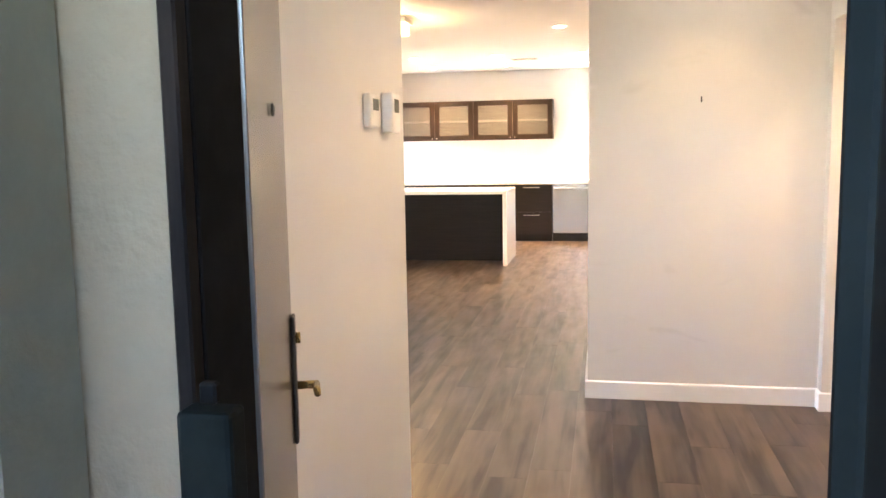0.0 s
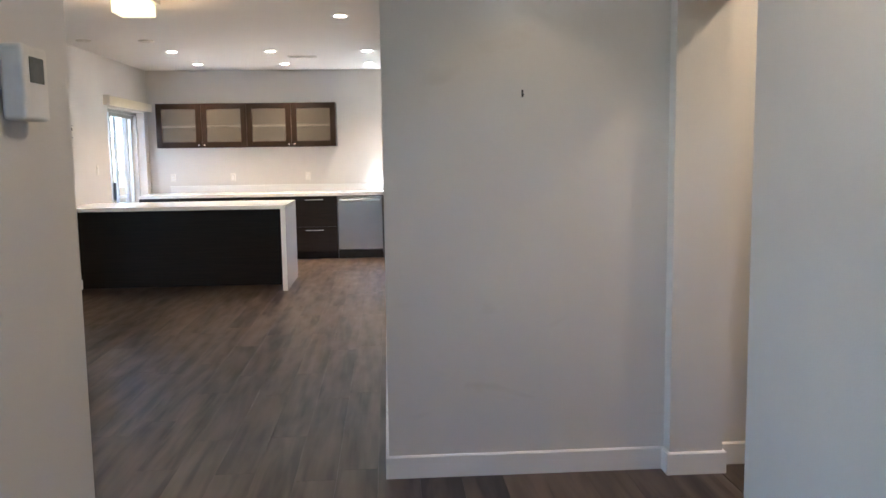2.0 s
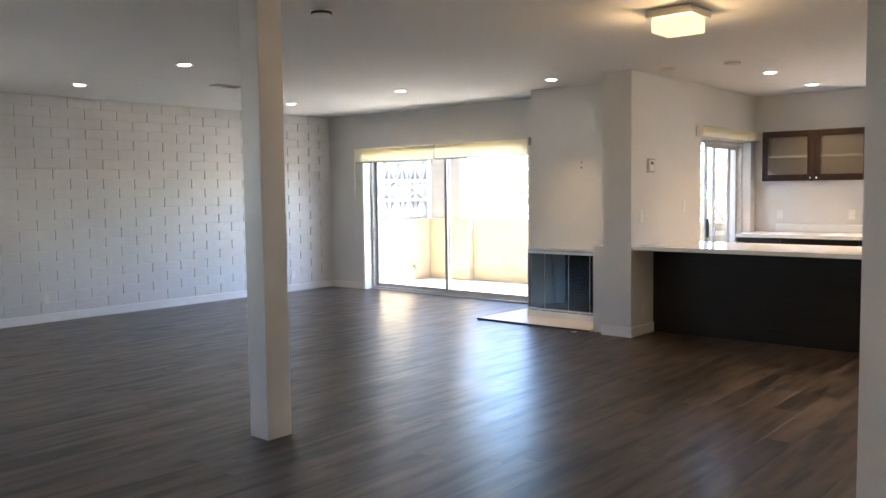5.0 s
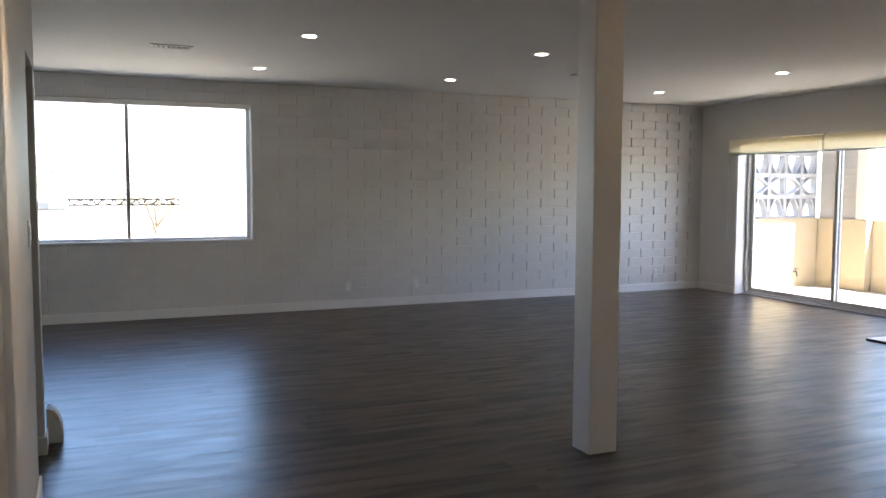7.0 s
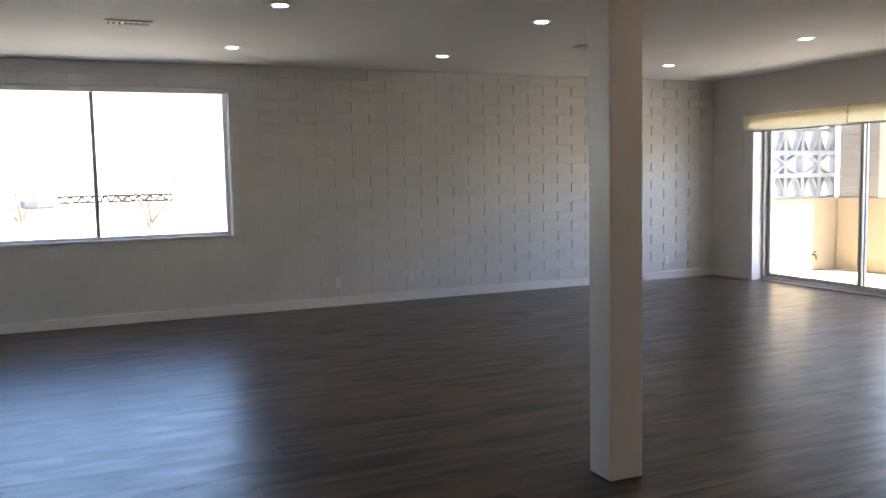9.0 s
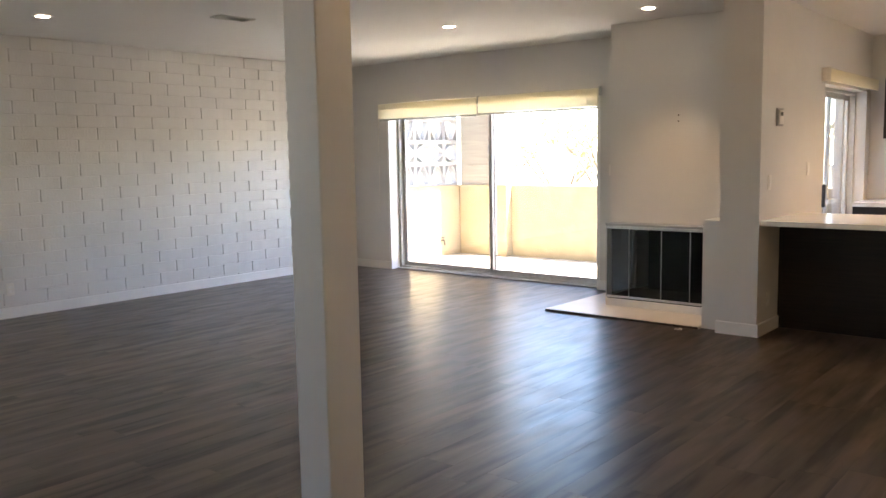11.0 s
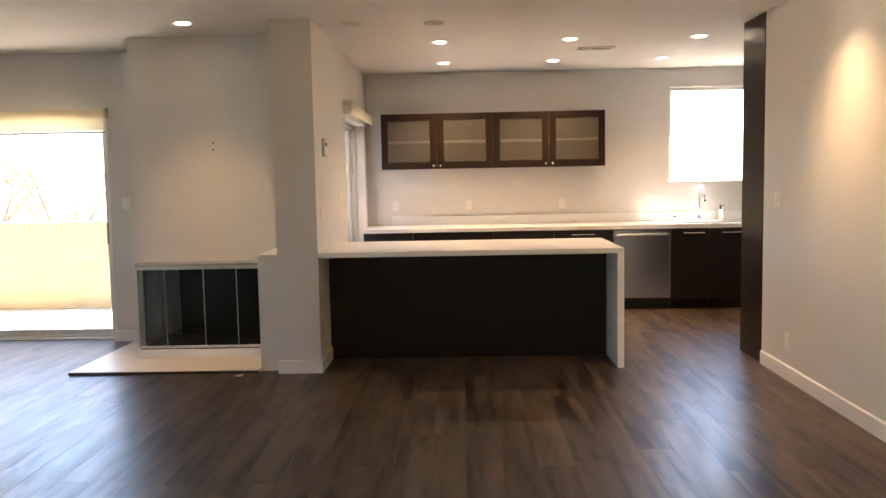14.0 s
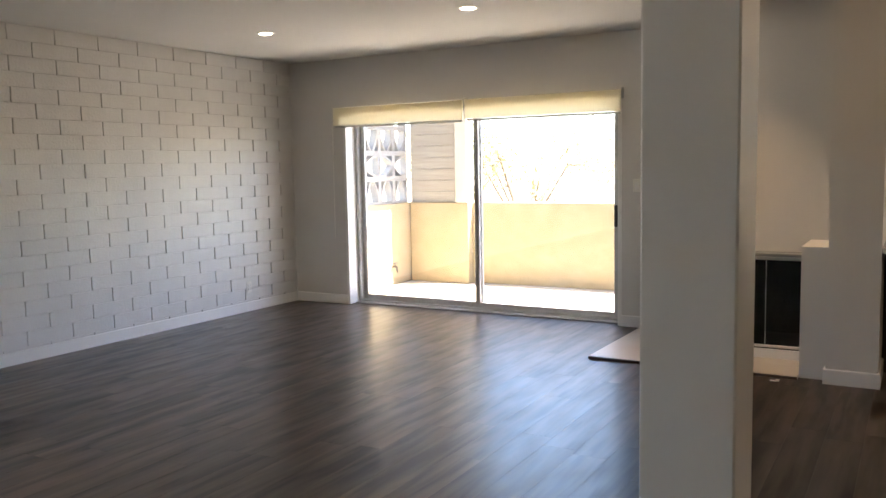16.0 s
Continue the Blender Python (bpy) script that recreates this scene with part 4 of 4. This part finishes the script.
thermostat(-7.375, 0.11, 0.10, "white square thermostat with a grey display on the hall wall", 0.025)
thermostat(-7.18, 0.10, 0.125, "white upright thermostat with a small display on the hall wall", 0.04)
nail = thing("nail", (3.90, -5.15, 1.65), "dark picture nail in the hall wall", "nail")
part("shank", rod(bmesh.new(), (3.90, -5.1495, 1.655), (3.90, -5.185, 1.645), 0.0025, n=8), BLACK, nail)
part("hook", B(3.896, 3.904, -5.153, -5.1505, 1.638, 1.668, bevel=0.001), BLACK, nail)
for z in (1.70, 1.755):
    h = thing("wall_anchor", (-0.935, 0.64, z), "small metal anchor in the chimney breast", "wall anchor", "wall anchors")
    part("anchor", rod(bmesh.new(), (-0.935, 0.6395, z), (-0.935, 0.63, z), 0.007, n=10), UMBER, h)
stub = thing("rounded_block", (-1.50, -6.97, 0), "small cream block with a rounded top on the floor", "door stop")
bm = bmesh.new()
prof = [(0.0, 0.001), (0.17, 0.001), (0.165, 0.07), (0.15, 0.12), (0.12, 0.165), (0.08, 0.195), (0.03, 0.21), (0.0, 0.21)]
f0 = [bm.verts.new((-1.44, -7.055 + u * 0.5, z * 0.93)) for u, z in prof]
f1 = [bm.verts.new((-1.58, -7.055 + u * 0.5, z * 0.93)) for u, z in prof]
bm.faces.new(f0), bm.faces.new(f1[::-1])
for i in range(len(prof)):
    bm.faces.new((f0[i], f0[(i + 1) % len(prof)], f1[(i + 1) % len(prof)], f1[i]))
part("block", bm, VENTMAT, stub)

# ---- entrance ----
leaf = thing("front_door", (2.95, -8.81, 0), "charcoal front door standing open, with a peephole and a lever handle", "door")
DL = 0.75
dm = pose(2.955, -8.812, 0, 0, 0, math.degrees(math.atan2(0.69, -0.228)))


def on_leaf(name, bm, material, parent, label="", smooth=False):
    bmesh.ops.transform(bm, matrix=dm, verts=bm.verts)
    return part(name, bm, material, parent, label, smooth)


panel = on_leaf("panel", B(0.0, DL, 0.0, 0.030, 0.008, 2.06, bevel=0.002), DOORPAINT, leaf)
on_leaf("peephole", turned(bmesh.new(), [(0.004, 0), (0.011, 0.001), (0.012, 0.005), (0.006, 0.007)], (DL / 2, -0.001, 1.49), 16, pose(0, 0, 0, 90)), BLACK, panel, "dark peephole")
on_leaf("escutcheon", B(DL - 0.065, DL - 0.02, -0.010, -0.0005, 0.79, 1.07, bevel=0.003), BLACK, panel, "long black handle plate")
bm = rod(bmesh.new(), (DL - 0.042, -0.010, 0.915), (DL - 0.042, -0.055, 0.915), 0.009)
rod(bm, (DL - 0.042, -0.050, 0.915), (DL - 0.13, -0.055, 0.92), 0.009, 0.007)
on_leaf("lever", bm, BRASS, panel, "worn brass lever", True)
on_leaf("lock_cylinder", rod(bmesh.new(), (DL - 0.042, -0.010, 1.02), (DL - 0.042, -0.02, 1.02), 0.012), BRASS, panel, smooth=True)
frame_l = thing("door_frame", (2.95, -8.9, 0), "brown and black painted entrance door frame", "door frame")
part("jamb", B(2.9355, 2.953, -8.948, -8.822, 0.001, 2.079, bevel=0.002), JET, frame_l)
part("jamb", B(3.812, 3.8295, -8.948, -8.822, 0.001, 2.079, bevel=0.002), BLACK, frame_l)
part("head", B(2.9535, 3.8115, -8.948, -8.822, 2.062, 2.079, bevel=0.002), BLACK, frame_l)
part("outer_stop", B(2.931, 2.952, -8.978, -8.951, 0.001, 2.10, bevel=0.003), CASING, frame_l, "brown outer casing")
part("outer_stop", B(3.82, 3.86, -8.978, -8.951, 0.001, 2.10, bevel=0.003), CASING, frame_l, "brown outer casing")
gutter = thing("entry_post", (2.70, -9.05, 0), "grey-green painted post beside the entrance", "post")
part("shaft", B(2.58, 2.80, -9.10, -8.952, -0.009, 2.59, bevel=0.006), SAGE, gutter)
lockbox = thing("lockbox", (2.95, -8.97, 1.05), "dark green lockbox hanging on the door frame", "lockbox")
part("box_body", B(2.95, 3.012, -9.02, -8.979, 0.945, 1.15, bevel=0.006, seg=2), BOTTLE, lockbox)
part("shackle", B(2.965, 2.985, -8.995, -8.981, 1.1505, 1.175, bevel=0.003), JET, lockbox)
sd = thing("screen_door", (3.83, -8.99, 0), "dark grey-green framed screen door swung open outside the entrance", "screen door")
sm_ = pose(3.845, -8.995, 0, 0, 0, math.degrees(math.atan2(-0.55, -0.384)))
SDL = 0.669
bm = bmesh.new()
for l in ((0.0, 0.06, 0.01, 2.05), (SDL - 0.005, SDL, 0.01, 2.05), (0.06, SDL - 0.005, 0.01, 0.16), (0.06, SDL - 0.005, 1.96, 2.05)):
    box(bm, l[0], l[1], -0.005, 0.005, l[2], l[3], 0.0015)
bmesh.ops.transform(bm, matrix=sm_, verts=bm.verts)
part("frame", bm, SLATE, sd)
bm = B(0.06, SDL - 0.005, -0.002, 0.002, 0.16, 1.96)
bmesh.ops.transform(bm, matrix=sm_, verts=bm.verts)
part("mesh", bm, JET, sd, "black insect mesh")

# ---- outdoors ----
structure("ground", B(-400, 400, -400, 400, -3.2, -3.0), GROUND, "dry pale ground around the building", "ground")
# unseen roof, added and sized to dim the daylight at the entrance
structure("walkway_shade_roof", B(-2, 8, -12.4, -9.242, 2.66, 2.85), HOUSE, "unseen roof slab added over the walkway to dim the entrance", "roof")
# never in view: raised this high to hold back sky light from the hall
structure("walkway_light_screen", B(-2, 8, -12.5, -12.3, -0.009, 1.85, bevel=0.008), STUCCO, "unseen tan stucco screen added to cut daylight into the hall", "parapet")
# two unseen walls, added to block side light from the open walkway
structure("wall_light_block_west", B(-0.2, 0.0, -12.3, -8.952, -0.009, 2.66), HOUSE, "unseen pale wall added across the walkway to block side light", "wall")
structure("wall_light_block_east", B(6.0, 6.2, -12.3, -8.952, -0.009, 2.66), HOUSE, "unseen pale wall added across the walkway to block side light", "wall")
structure("walkway", B(-2, 8, -12.5, -8.951, -0.22, -0.01), DECK, "grey coated walkway outside the entrance", "walkway")
structure("wall_lower_storey", B(-6.0, 6.5, -8.9, 3.45, -3.0, -0.225), HOUSE, "pale stucco wall of the lower storey", "wall")
# unseen, assumed roof; its edges are set by where sun and shade should fall
structure("balcony_sun_shade", box(B(-6.3, -0.31, 1.602, 2.32, 2.66, 2.85), -6.3, -4.70, 2.32, 3.62, 2.66, 2.85), HOUSE, "unseen roof slab assumed over the balcony to keep the sun out of the room", "roof")
structure("balcony_floor", B(-6.05, -0.31, 1.602, 3.75, -0.2, -0.03), DECK, "pale coated balcony floor", "floor")
bm = bmesh.new()
box(bm, -5.60, -4.74, 3.40, 3.60, -0.03, 1.0, 0.008)
box(bm, -4.74, -0.31, 3.52, 3.70, -0.03, 1.0, 0.008)
structure("parapet_north", bm, STUCCO, "tan stucco balcony parapet", "parapet")
structure("parapet_west", B(-5.80, -5.61, 1.602, 3.60, -0.03, 1.0, bevel=0.008), STUCCO, "tan stucco balcony parapet in the sun", "parapet")
structure("parapet_pillar", B(-4.90, -4.73, 3.36, 3.52, 1.001, 2.659, bevel=0.006), HOUSE, "pale stucco balcony pillar", "pillar")
sid = tagged(new("wall_siding"), "grey lap siding panel above the parapet", "wall", kind="structure")
for i in range(11):
    bm = B(-5.60, -4.902, 3.44, 3.462, 1.002 + i * 0.145, 1.002 + (i + 1) * 0.145 - 0.006, bevel=0.002)
    part("board", bm, SIDING, sid)
part("backing", B(-5.60, -4.902, 3.465, 3.55, 1.002, 2.659), SIDING, sid)

# pierced concrete screen blocks on the west parapet
scr = tagged(new("breeze_block_screen"), "grey pierced concrete block screen above the parapet", "block screen")
scr.matrix_basis = Matrix.Translation((-5.70, 2.6, 1.0))
BW = 0.315


def screen_block(turn):
    """One pierced block: a rim, a cross rib and two curved ribs. Lies in the yz plane, 0.1 thick."""
    bm, t = bmesh.new(), 0.05
    e = BW / 2
    for l in ((-e, e, -e, -e + 0.028), (-e, e, e - 0.028, e), (-e, -e + 0.028, -e + 0.028, e - 0.028), (e - 0.028, e, -e + 0.028, e - 0.028)):
        box(bm, -t, t, *l)
    for side in (-1, 1):
        pts = [(side * (e - 0.03) * (1 - 0.8 * (k / 8) ** 2), -e + 0.03 + (2 * e - 0.06) * k / 8) for k in range(9)]
        for (y0, z0), (y1, z1) in zip(pts, pts[1:]):
            d = Vector((0, y1 - y0, z1 - z0))
            n = Vector((0, -d.z, d.y)).normalized() * 0.013
            vs = [bm.verts.new((x, y + s * n.y, z + s * n.z)) for x in (-t, t) for y, z in ((y0, z0), (y1, z1)) for s in (-1, 1)]
            for f in ((0, 1, 3, 2), (4, 6, 7, 5), (0, 4, 5, 1), (2, 3, 7, 6), (0, 2, 6, 4), (1, 5, 7, 3)):
                bm.faces.new([vs[i] for i in f])
    bmesh.ops.transform(bm, matrix=pose(0, 0, 0, turn), verts=bm.verts)
    bmesh.ops.recalc_face_normals(bm, faces=bm.faces)
    me = bpy.data.meshes.new("screen_block")
    bm.to_mesh(me)
    bm.free()
    me.materials.append(SCREEN)
    return me


kinds = [screen_block(a) for a in (180, 90, 270, 0)]
for r in range(5):
    for c in range(5):
        k = (3, 1 + c % 2, 0)[r % 3]
        ob = new("screen_block", kinds[k])
        ob.parent = scr
        ob.matrix_parent_inverse = scr.matrix_basis.inverted()
        ob.matrix_basis = Matrix.Translation((-5.70, 1.99 + c * (BW + 0.003), 1.002 + BW / 2 + r * (BW + 0.003)))
spig = thing("hose_tap", (-5.60, 2.9, 0.18), "small outdoor hose tap on the parapet", "hose tap")
bm = rod(bmesh.new(), (-5.609, 2.95, 0.2), (-5.53, 2.95, 0.2), 0.012)
rod(bm, (-5.54, 2.95, 0.2), (-5.53, 2.95, 0.13), 0.011)
rod(bm, (-5.56, 2.95, 0.2), (-5.56, 2.95, 0.245), 0.006)
rod(bm, (-5.56, 2.91, 0.247), (-5.56, 2.99, 0.247), 0.008)
part("tap_body", bm, UMBER, spig)


def crown(bm, tips, n, seed, leaf=0.07):
    """Leaf blades scattered loosely about the ends of the twigs."""
    rng = random.Random(seed)
    for i in range(n):
        p = Vector(rng.choice(tips)) + Vector((rng.gauss(0, 0.22), rng.gauss(0, 0.22), rng.gauss(0, 0.18)))
        d = Vector((rng.gauss(0, 1), rng.gauss(0, 1), rng.gauss(0, 1))).normalized()
        q = d.orthogonal().normalized() * leaf * 0.4
        bm.faces.new([bm.verts.new(v) for v in (p - d * leaf, p + q, p + d * leaf, p - q)])


def tree(x, y, z, h, r, seed, leaves=1500):
    """A tapered trunk, forking limbs and twigs, and a thin crown with gaps."""
    t = thing("tree", (x, y, z), "thin-leaved yellowish garden tree with bare twigs", "tree", "garden trees")
    rng = random.Random(seed)
    top = Vector((x + 0.15, y, z + h * 0.42))
    bm = rod(bmesh.new(), (x, y, z), top, 0.15, 0.09, 10)
    tips = []
    for i in range(8):
        a = i * 0.79 + rng.uniform(-0.3, 0.3)
        mid = top + Vector((math.cos(a) * r * 0.5, math.sin(a) * r * 0.5, h * rng.uniform(0.15, 0.38)))
        rod(bm, top - Vector((0, 0, 0.05 * i)), mid, 0.06, 0.03, 7)
        for k in range(7):
            b = a + rng.uniform(-1.1, 1.1)
            end = mid + Vector((math.cos(b) * r * rng.uniform(0.2, 0.55), math.sin(b) * r * rng.uniform(0.2, 0.55), h * rng.uniform(-0.06, 0.22)))
            rod(bm, mid, end, 0.02, 0.006, 5)
            tips += [end, mid.lerp(end, 0.6)]
    part("trunk", bm, BARK, t)
    bm = bmesh.new()
    crown(bm, tips, leaves, seed)
    part("crown", bm, GREEN, t)


for i, (x, y, h, r) in enumerate(((-40, -9, 6.4, 2.4), (-38, -3.5, 6.0, 2.2), (-9.5, 15.5, 6.0, 2.4), (-5.6, 17.5, 6.6, 2.6), (-13.5, 19, 6.8, 2.6), (4.6, 15, 5.4, 2.0))):
    tree(x, y, -3.0, h, r, i + 3)


def far_house(x0, x1, y0, y1, top, label, face):
    """A low flat-roofed house with windows on one side."""
    h = thing("house", ((x0 + x1) / 2, (y0 + y1) / 2, -3), label, "house", "far houses")
    part("wall", B(x0, x1, y0, y1, -3.0, top), HOUSE, h)
    part("roof", B(x0 - 0.4, x1 + 0.4, y0 - 0.4, y1 + 0.4, top + 0.001, top + 0.22, bevel=0.02), ROOF, h)
    for i in range(4):
        f = (i + 0.5) / 4
        if face == "x":
            yc = y0 + (y1 - y0) * f
            wd = part("window", B(x1 + 0.001, x1 + 0.05, yc - 0.7, yc + 0.7, -1.6, -0.5, bevel=0.01), TRIM, h)
            part("glass", B(x1 + 0.0505, x1 + 0.055, yc - 0.62, yc + 0.62, -1.52, -0.58), GREYPL, wd)
        else:
            xc = x0 + (x1 - x0) * f
            wd = part("window", B(xc - 0.7, xc + 0.7, y0 - 0.05, y0 - 0.001, -1.6, -0.5, bevel=0.01), TRIM, h)
            part("glass", B(xc - 0.62, xc + 0.62, y0 - 0.055, y0 - 0.0505, -1.52, -0.58), GREYPL, wd)


far_house(-60, -46, -30, 6, 0.2, "low pale stucco house beyond the garden", "x")
far_house(-16, 12, 40, 50, 0.4, "low pale stucco house across the court", "y")
rail = thing("lattice_rail", (-30, -5, 0.3), "dark lattice fence rail beyond the garden", "fence")
bm = bmesh.new()
box(bm, -30.05, -29.95, -7.2, -3.3, 0.88, 0.94)
box(bm, -30.05, -29.95, -7.2, -3.3, 0.66, 0.72)
part("rails", bm, CASING, rail)
for i in range(20):
    y0 = -7.2 + i * 0.195
    part("lattice_bar", rod(bmesh.new(), (-30, y0, 0.70), (-30, y0 + 0.195, 0.90), 0.03, n=6) if i % 2 else rod(bmesh.new(), (-30, y0, 0.90), (-30, y0 + 0.195, 0.70), 0.03, n=6), CASING, rail)
for y in (-7.1, -3.4):
    part("fence_post", B(-30.04, -29.96, y - 0.04, y + 0.04, -3.0, 0.96), HOUSE, rail, "pale post")
um = thing("patio_umbrella", (-29, -7.83, -3), "grey patio umbrella on a thin pole", "umbrella")
bm = bmesh.new()
turned(bm, [(0.50, 0.55), (0.55, 0.60), (0.58, 0.82), (0.52, 0.88), (0.04, 0.96)], (-29, -7.83, 0), 8)
part("canopy", bm, UMBCLOTH, um)
part("pole", rod(bmesh.new(), (-29, -7.83, -2.95), (-29, -7.83, 0.56), 0.03), ALU, um)
part("foot", turned(bmesh.new(), [(0.28, 0.0), (0.26, 0.06), (0.05, 0.09)], (-29, -7.83, -3.0), 16), SCREEN, um)


# ---- floor planks, one by one near the walk, joined beyond ----
PW, PL = 0.182, 1.22


def plank_mesh(w, l):
    me = bpy.data.meshes.new("plank")
    x, y, c, d = w / 2 - 0.0002, l / 2 - 0.0002, 0.0005, 0.0004
    vs = [(-x, -y, -0.007), (x, -y, -0.007), (x, y, -0.007), (-x, y, -0.007), (-x, -y, -d), (x, -y, -d), (x, y, -d), (-x, y, -d), (-x + c, -y + c, 0), (x - c, -y + c, 0), (x - c, y - c, 0), (-x + c, y - c, 0)]
    fs = [(8, 9, 10, 11)] + [(a + i, a + (i + 1) % 4, a + 4 + (i + 1) % 4, a + 4 + i) for a in (0, 4) for i in range(4)]
    return vs, fs, me


def lay_floor():
    rng = random.Random(11)
    made, vs_all, fs_all, count = {}, [], [], 0
    areas = ((-5.84, 4.76, -8.95, 1.44), (0.0, 5.20, 1.44, 3.33), (4.766, 6.40, -6.10, -5.13))
    for X0, X1, Y0, Y1 in areas:
        cols = int(math.ceil((X1 - X0) / PW))
        for c in range(cols):
            w = min(PW, X1 - X0 - c * PW)
            x = X0 + c * PW + w / 2
            y = Y0 - rng.uniform(0.1, PL - 0.1)
            while y < Y1:
                a, b = max(y, Y0), min(y + PL, Y1)
                y += PL
                if b - a < 0.02:
                    continue
                cx, cy = x, (a + b) / 2
                if cx < 2.5 and cy < -8.6 and cx > -1.3:
                    continue
                vs, fs, me = plank_mesh(w, b - a)
                near = -1.7 < cx < 4.6 and -6.9 < cy < -0.6 and count < 300
                if near:
                    key = (round(w, 3), round(b - a, 2))
                    if key not in made:
                        me.from_pydata(vs, [], fs)
                        me.materials.append(PLANK)
                        made[key] = me
                    ob = new("plank", made[key])
                    ob.location = (cx, cy, 0)
                    ob.parent = FLOOR
                    count += 1
                else:
                    o = len(vs_all)
                    vs_all += [(p[0] + cx, p[1] + cy, p[2]) for p in vs]
                    fs_all += [tuple(i + o for i in f) for f in fs]
    me = bpy.data.meshes.new("planks_beyond")
    me.from_pydata(vs_all, [], fs_all)
    me.materials.append(PLANK)
    ob = new("planks_beyond", me)
    ob.parent = FLOOR
    tagged(ob, "dark smoky brown vinyl planks", "", kind="stuff")


lay_floor()


# ---- painted wall blocks ----
def lay_blocks():
    """Long low blocks in running bond, eased edges, mortar recessed."""
    west = bpy.data.objects["wall_west"]
    bl, bh, g, gz = 0.405, 0.1180, 0.015, 0.0009
    rng = random.Random(5)
    made, va, fa, count = {}, [], [], 0
    def mesh(l, h):
        y, z, c, k, t = l / 2 - g / 2, h / 2 - gz / 2, 0.0050, 0.0016, 0.012
        vs = [(-0.002, -y, -z), (-0.002, y, -z), (-0.002, y, z), (-0.002, -y, z), (t - k, -y, -z), (t - k, y, -z), (t - k, y, z), (t - k, -y, z), (t, -y + c, -z + k), (t, y - c, -z + k), (t, y - c, z - k), (t, -y + c, z - k)]
        fs = [(8, 9, 10, 11)] + [(a + i, a + (i + 1) % 4, a + 4 + (i + 1) % 4, a + 4 + i) for a in (0, 4) for i in range(4)]
        return vs, fs
    rows = int(H / bh)
    for r in range(rows):
        z0, z1 = r * bh + 0.001, (r + 1) * bh
        y = -8.60 - (bl / 2 if r % 2 else 0)
        while y < 1.44:
            spans = [(max(y, -8.60), min(y + bl, 1.438))]
            y += bl
            a, b = spans[0]
            if z1 > WIN[2] + 0.03 and z0 < WIN[3] - 0.03:
                spans = [(a, min(b, WIN[0])), (max(a, WIN[1]), b)]
            for a, b in spans:
                if b - a < 0.03:
                    continue
                zb, zt = z0, z1
                if b > WIN[0] and a < WIN[1]:
                    if z0 < WIN[2] < z1:
                        zt = WIN[2]
                    if z0 < WIN[3] < z1:
                        zb = WIN[3]
                if zt - zb < 0.03:
                    continue
                vs, fs = mesh(b - a, zt - zb)
                cy, cz, px = (a + b) / 2, (zb + zt) / 2, BX - 0.012 + rng.uniform(-0.0018, 0.0008)
                ty, tz = rng.gauss(0, 0.004), rng.gauss(0, 0.003)
                if -4.0 < cy < 1.4 and count < 300:
                    key = (round(b - a, 2), round(zt - zb, 3))
                    if key not in made:
                        me = bpy.data.meshes.new("block")
                        me.from_pydata(vs, [], fs)
                        me.materials.append(BLOCK)
                        made[key] = me
                    ob = new("block", made[key])
                    ob.location = (px, cy, cz)
                    ob.rotation_euler = (0, ty, tz)
                    ob.parent = west
                    count += 1
                else:
                    o = len(va)
                    va += [(p[0] + px + p[2] * ty - p[1] * tz, p[1] + cy, p[2] + cz) for p in vs]
                    fa += [tuple(i + o for i in f) for f in fs]
    me = bpy.data.meshes.new("blocks_beyond")
    me.from_pydata(va, [], fa)
    me.materials.append(BLOCK)
    ob = new("blocks_beyond", me)
    ob.parent = west
    tagged(ob, "white painted concrete blocks", "", kind="stuff")


lay_blocks()
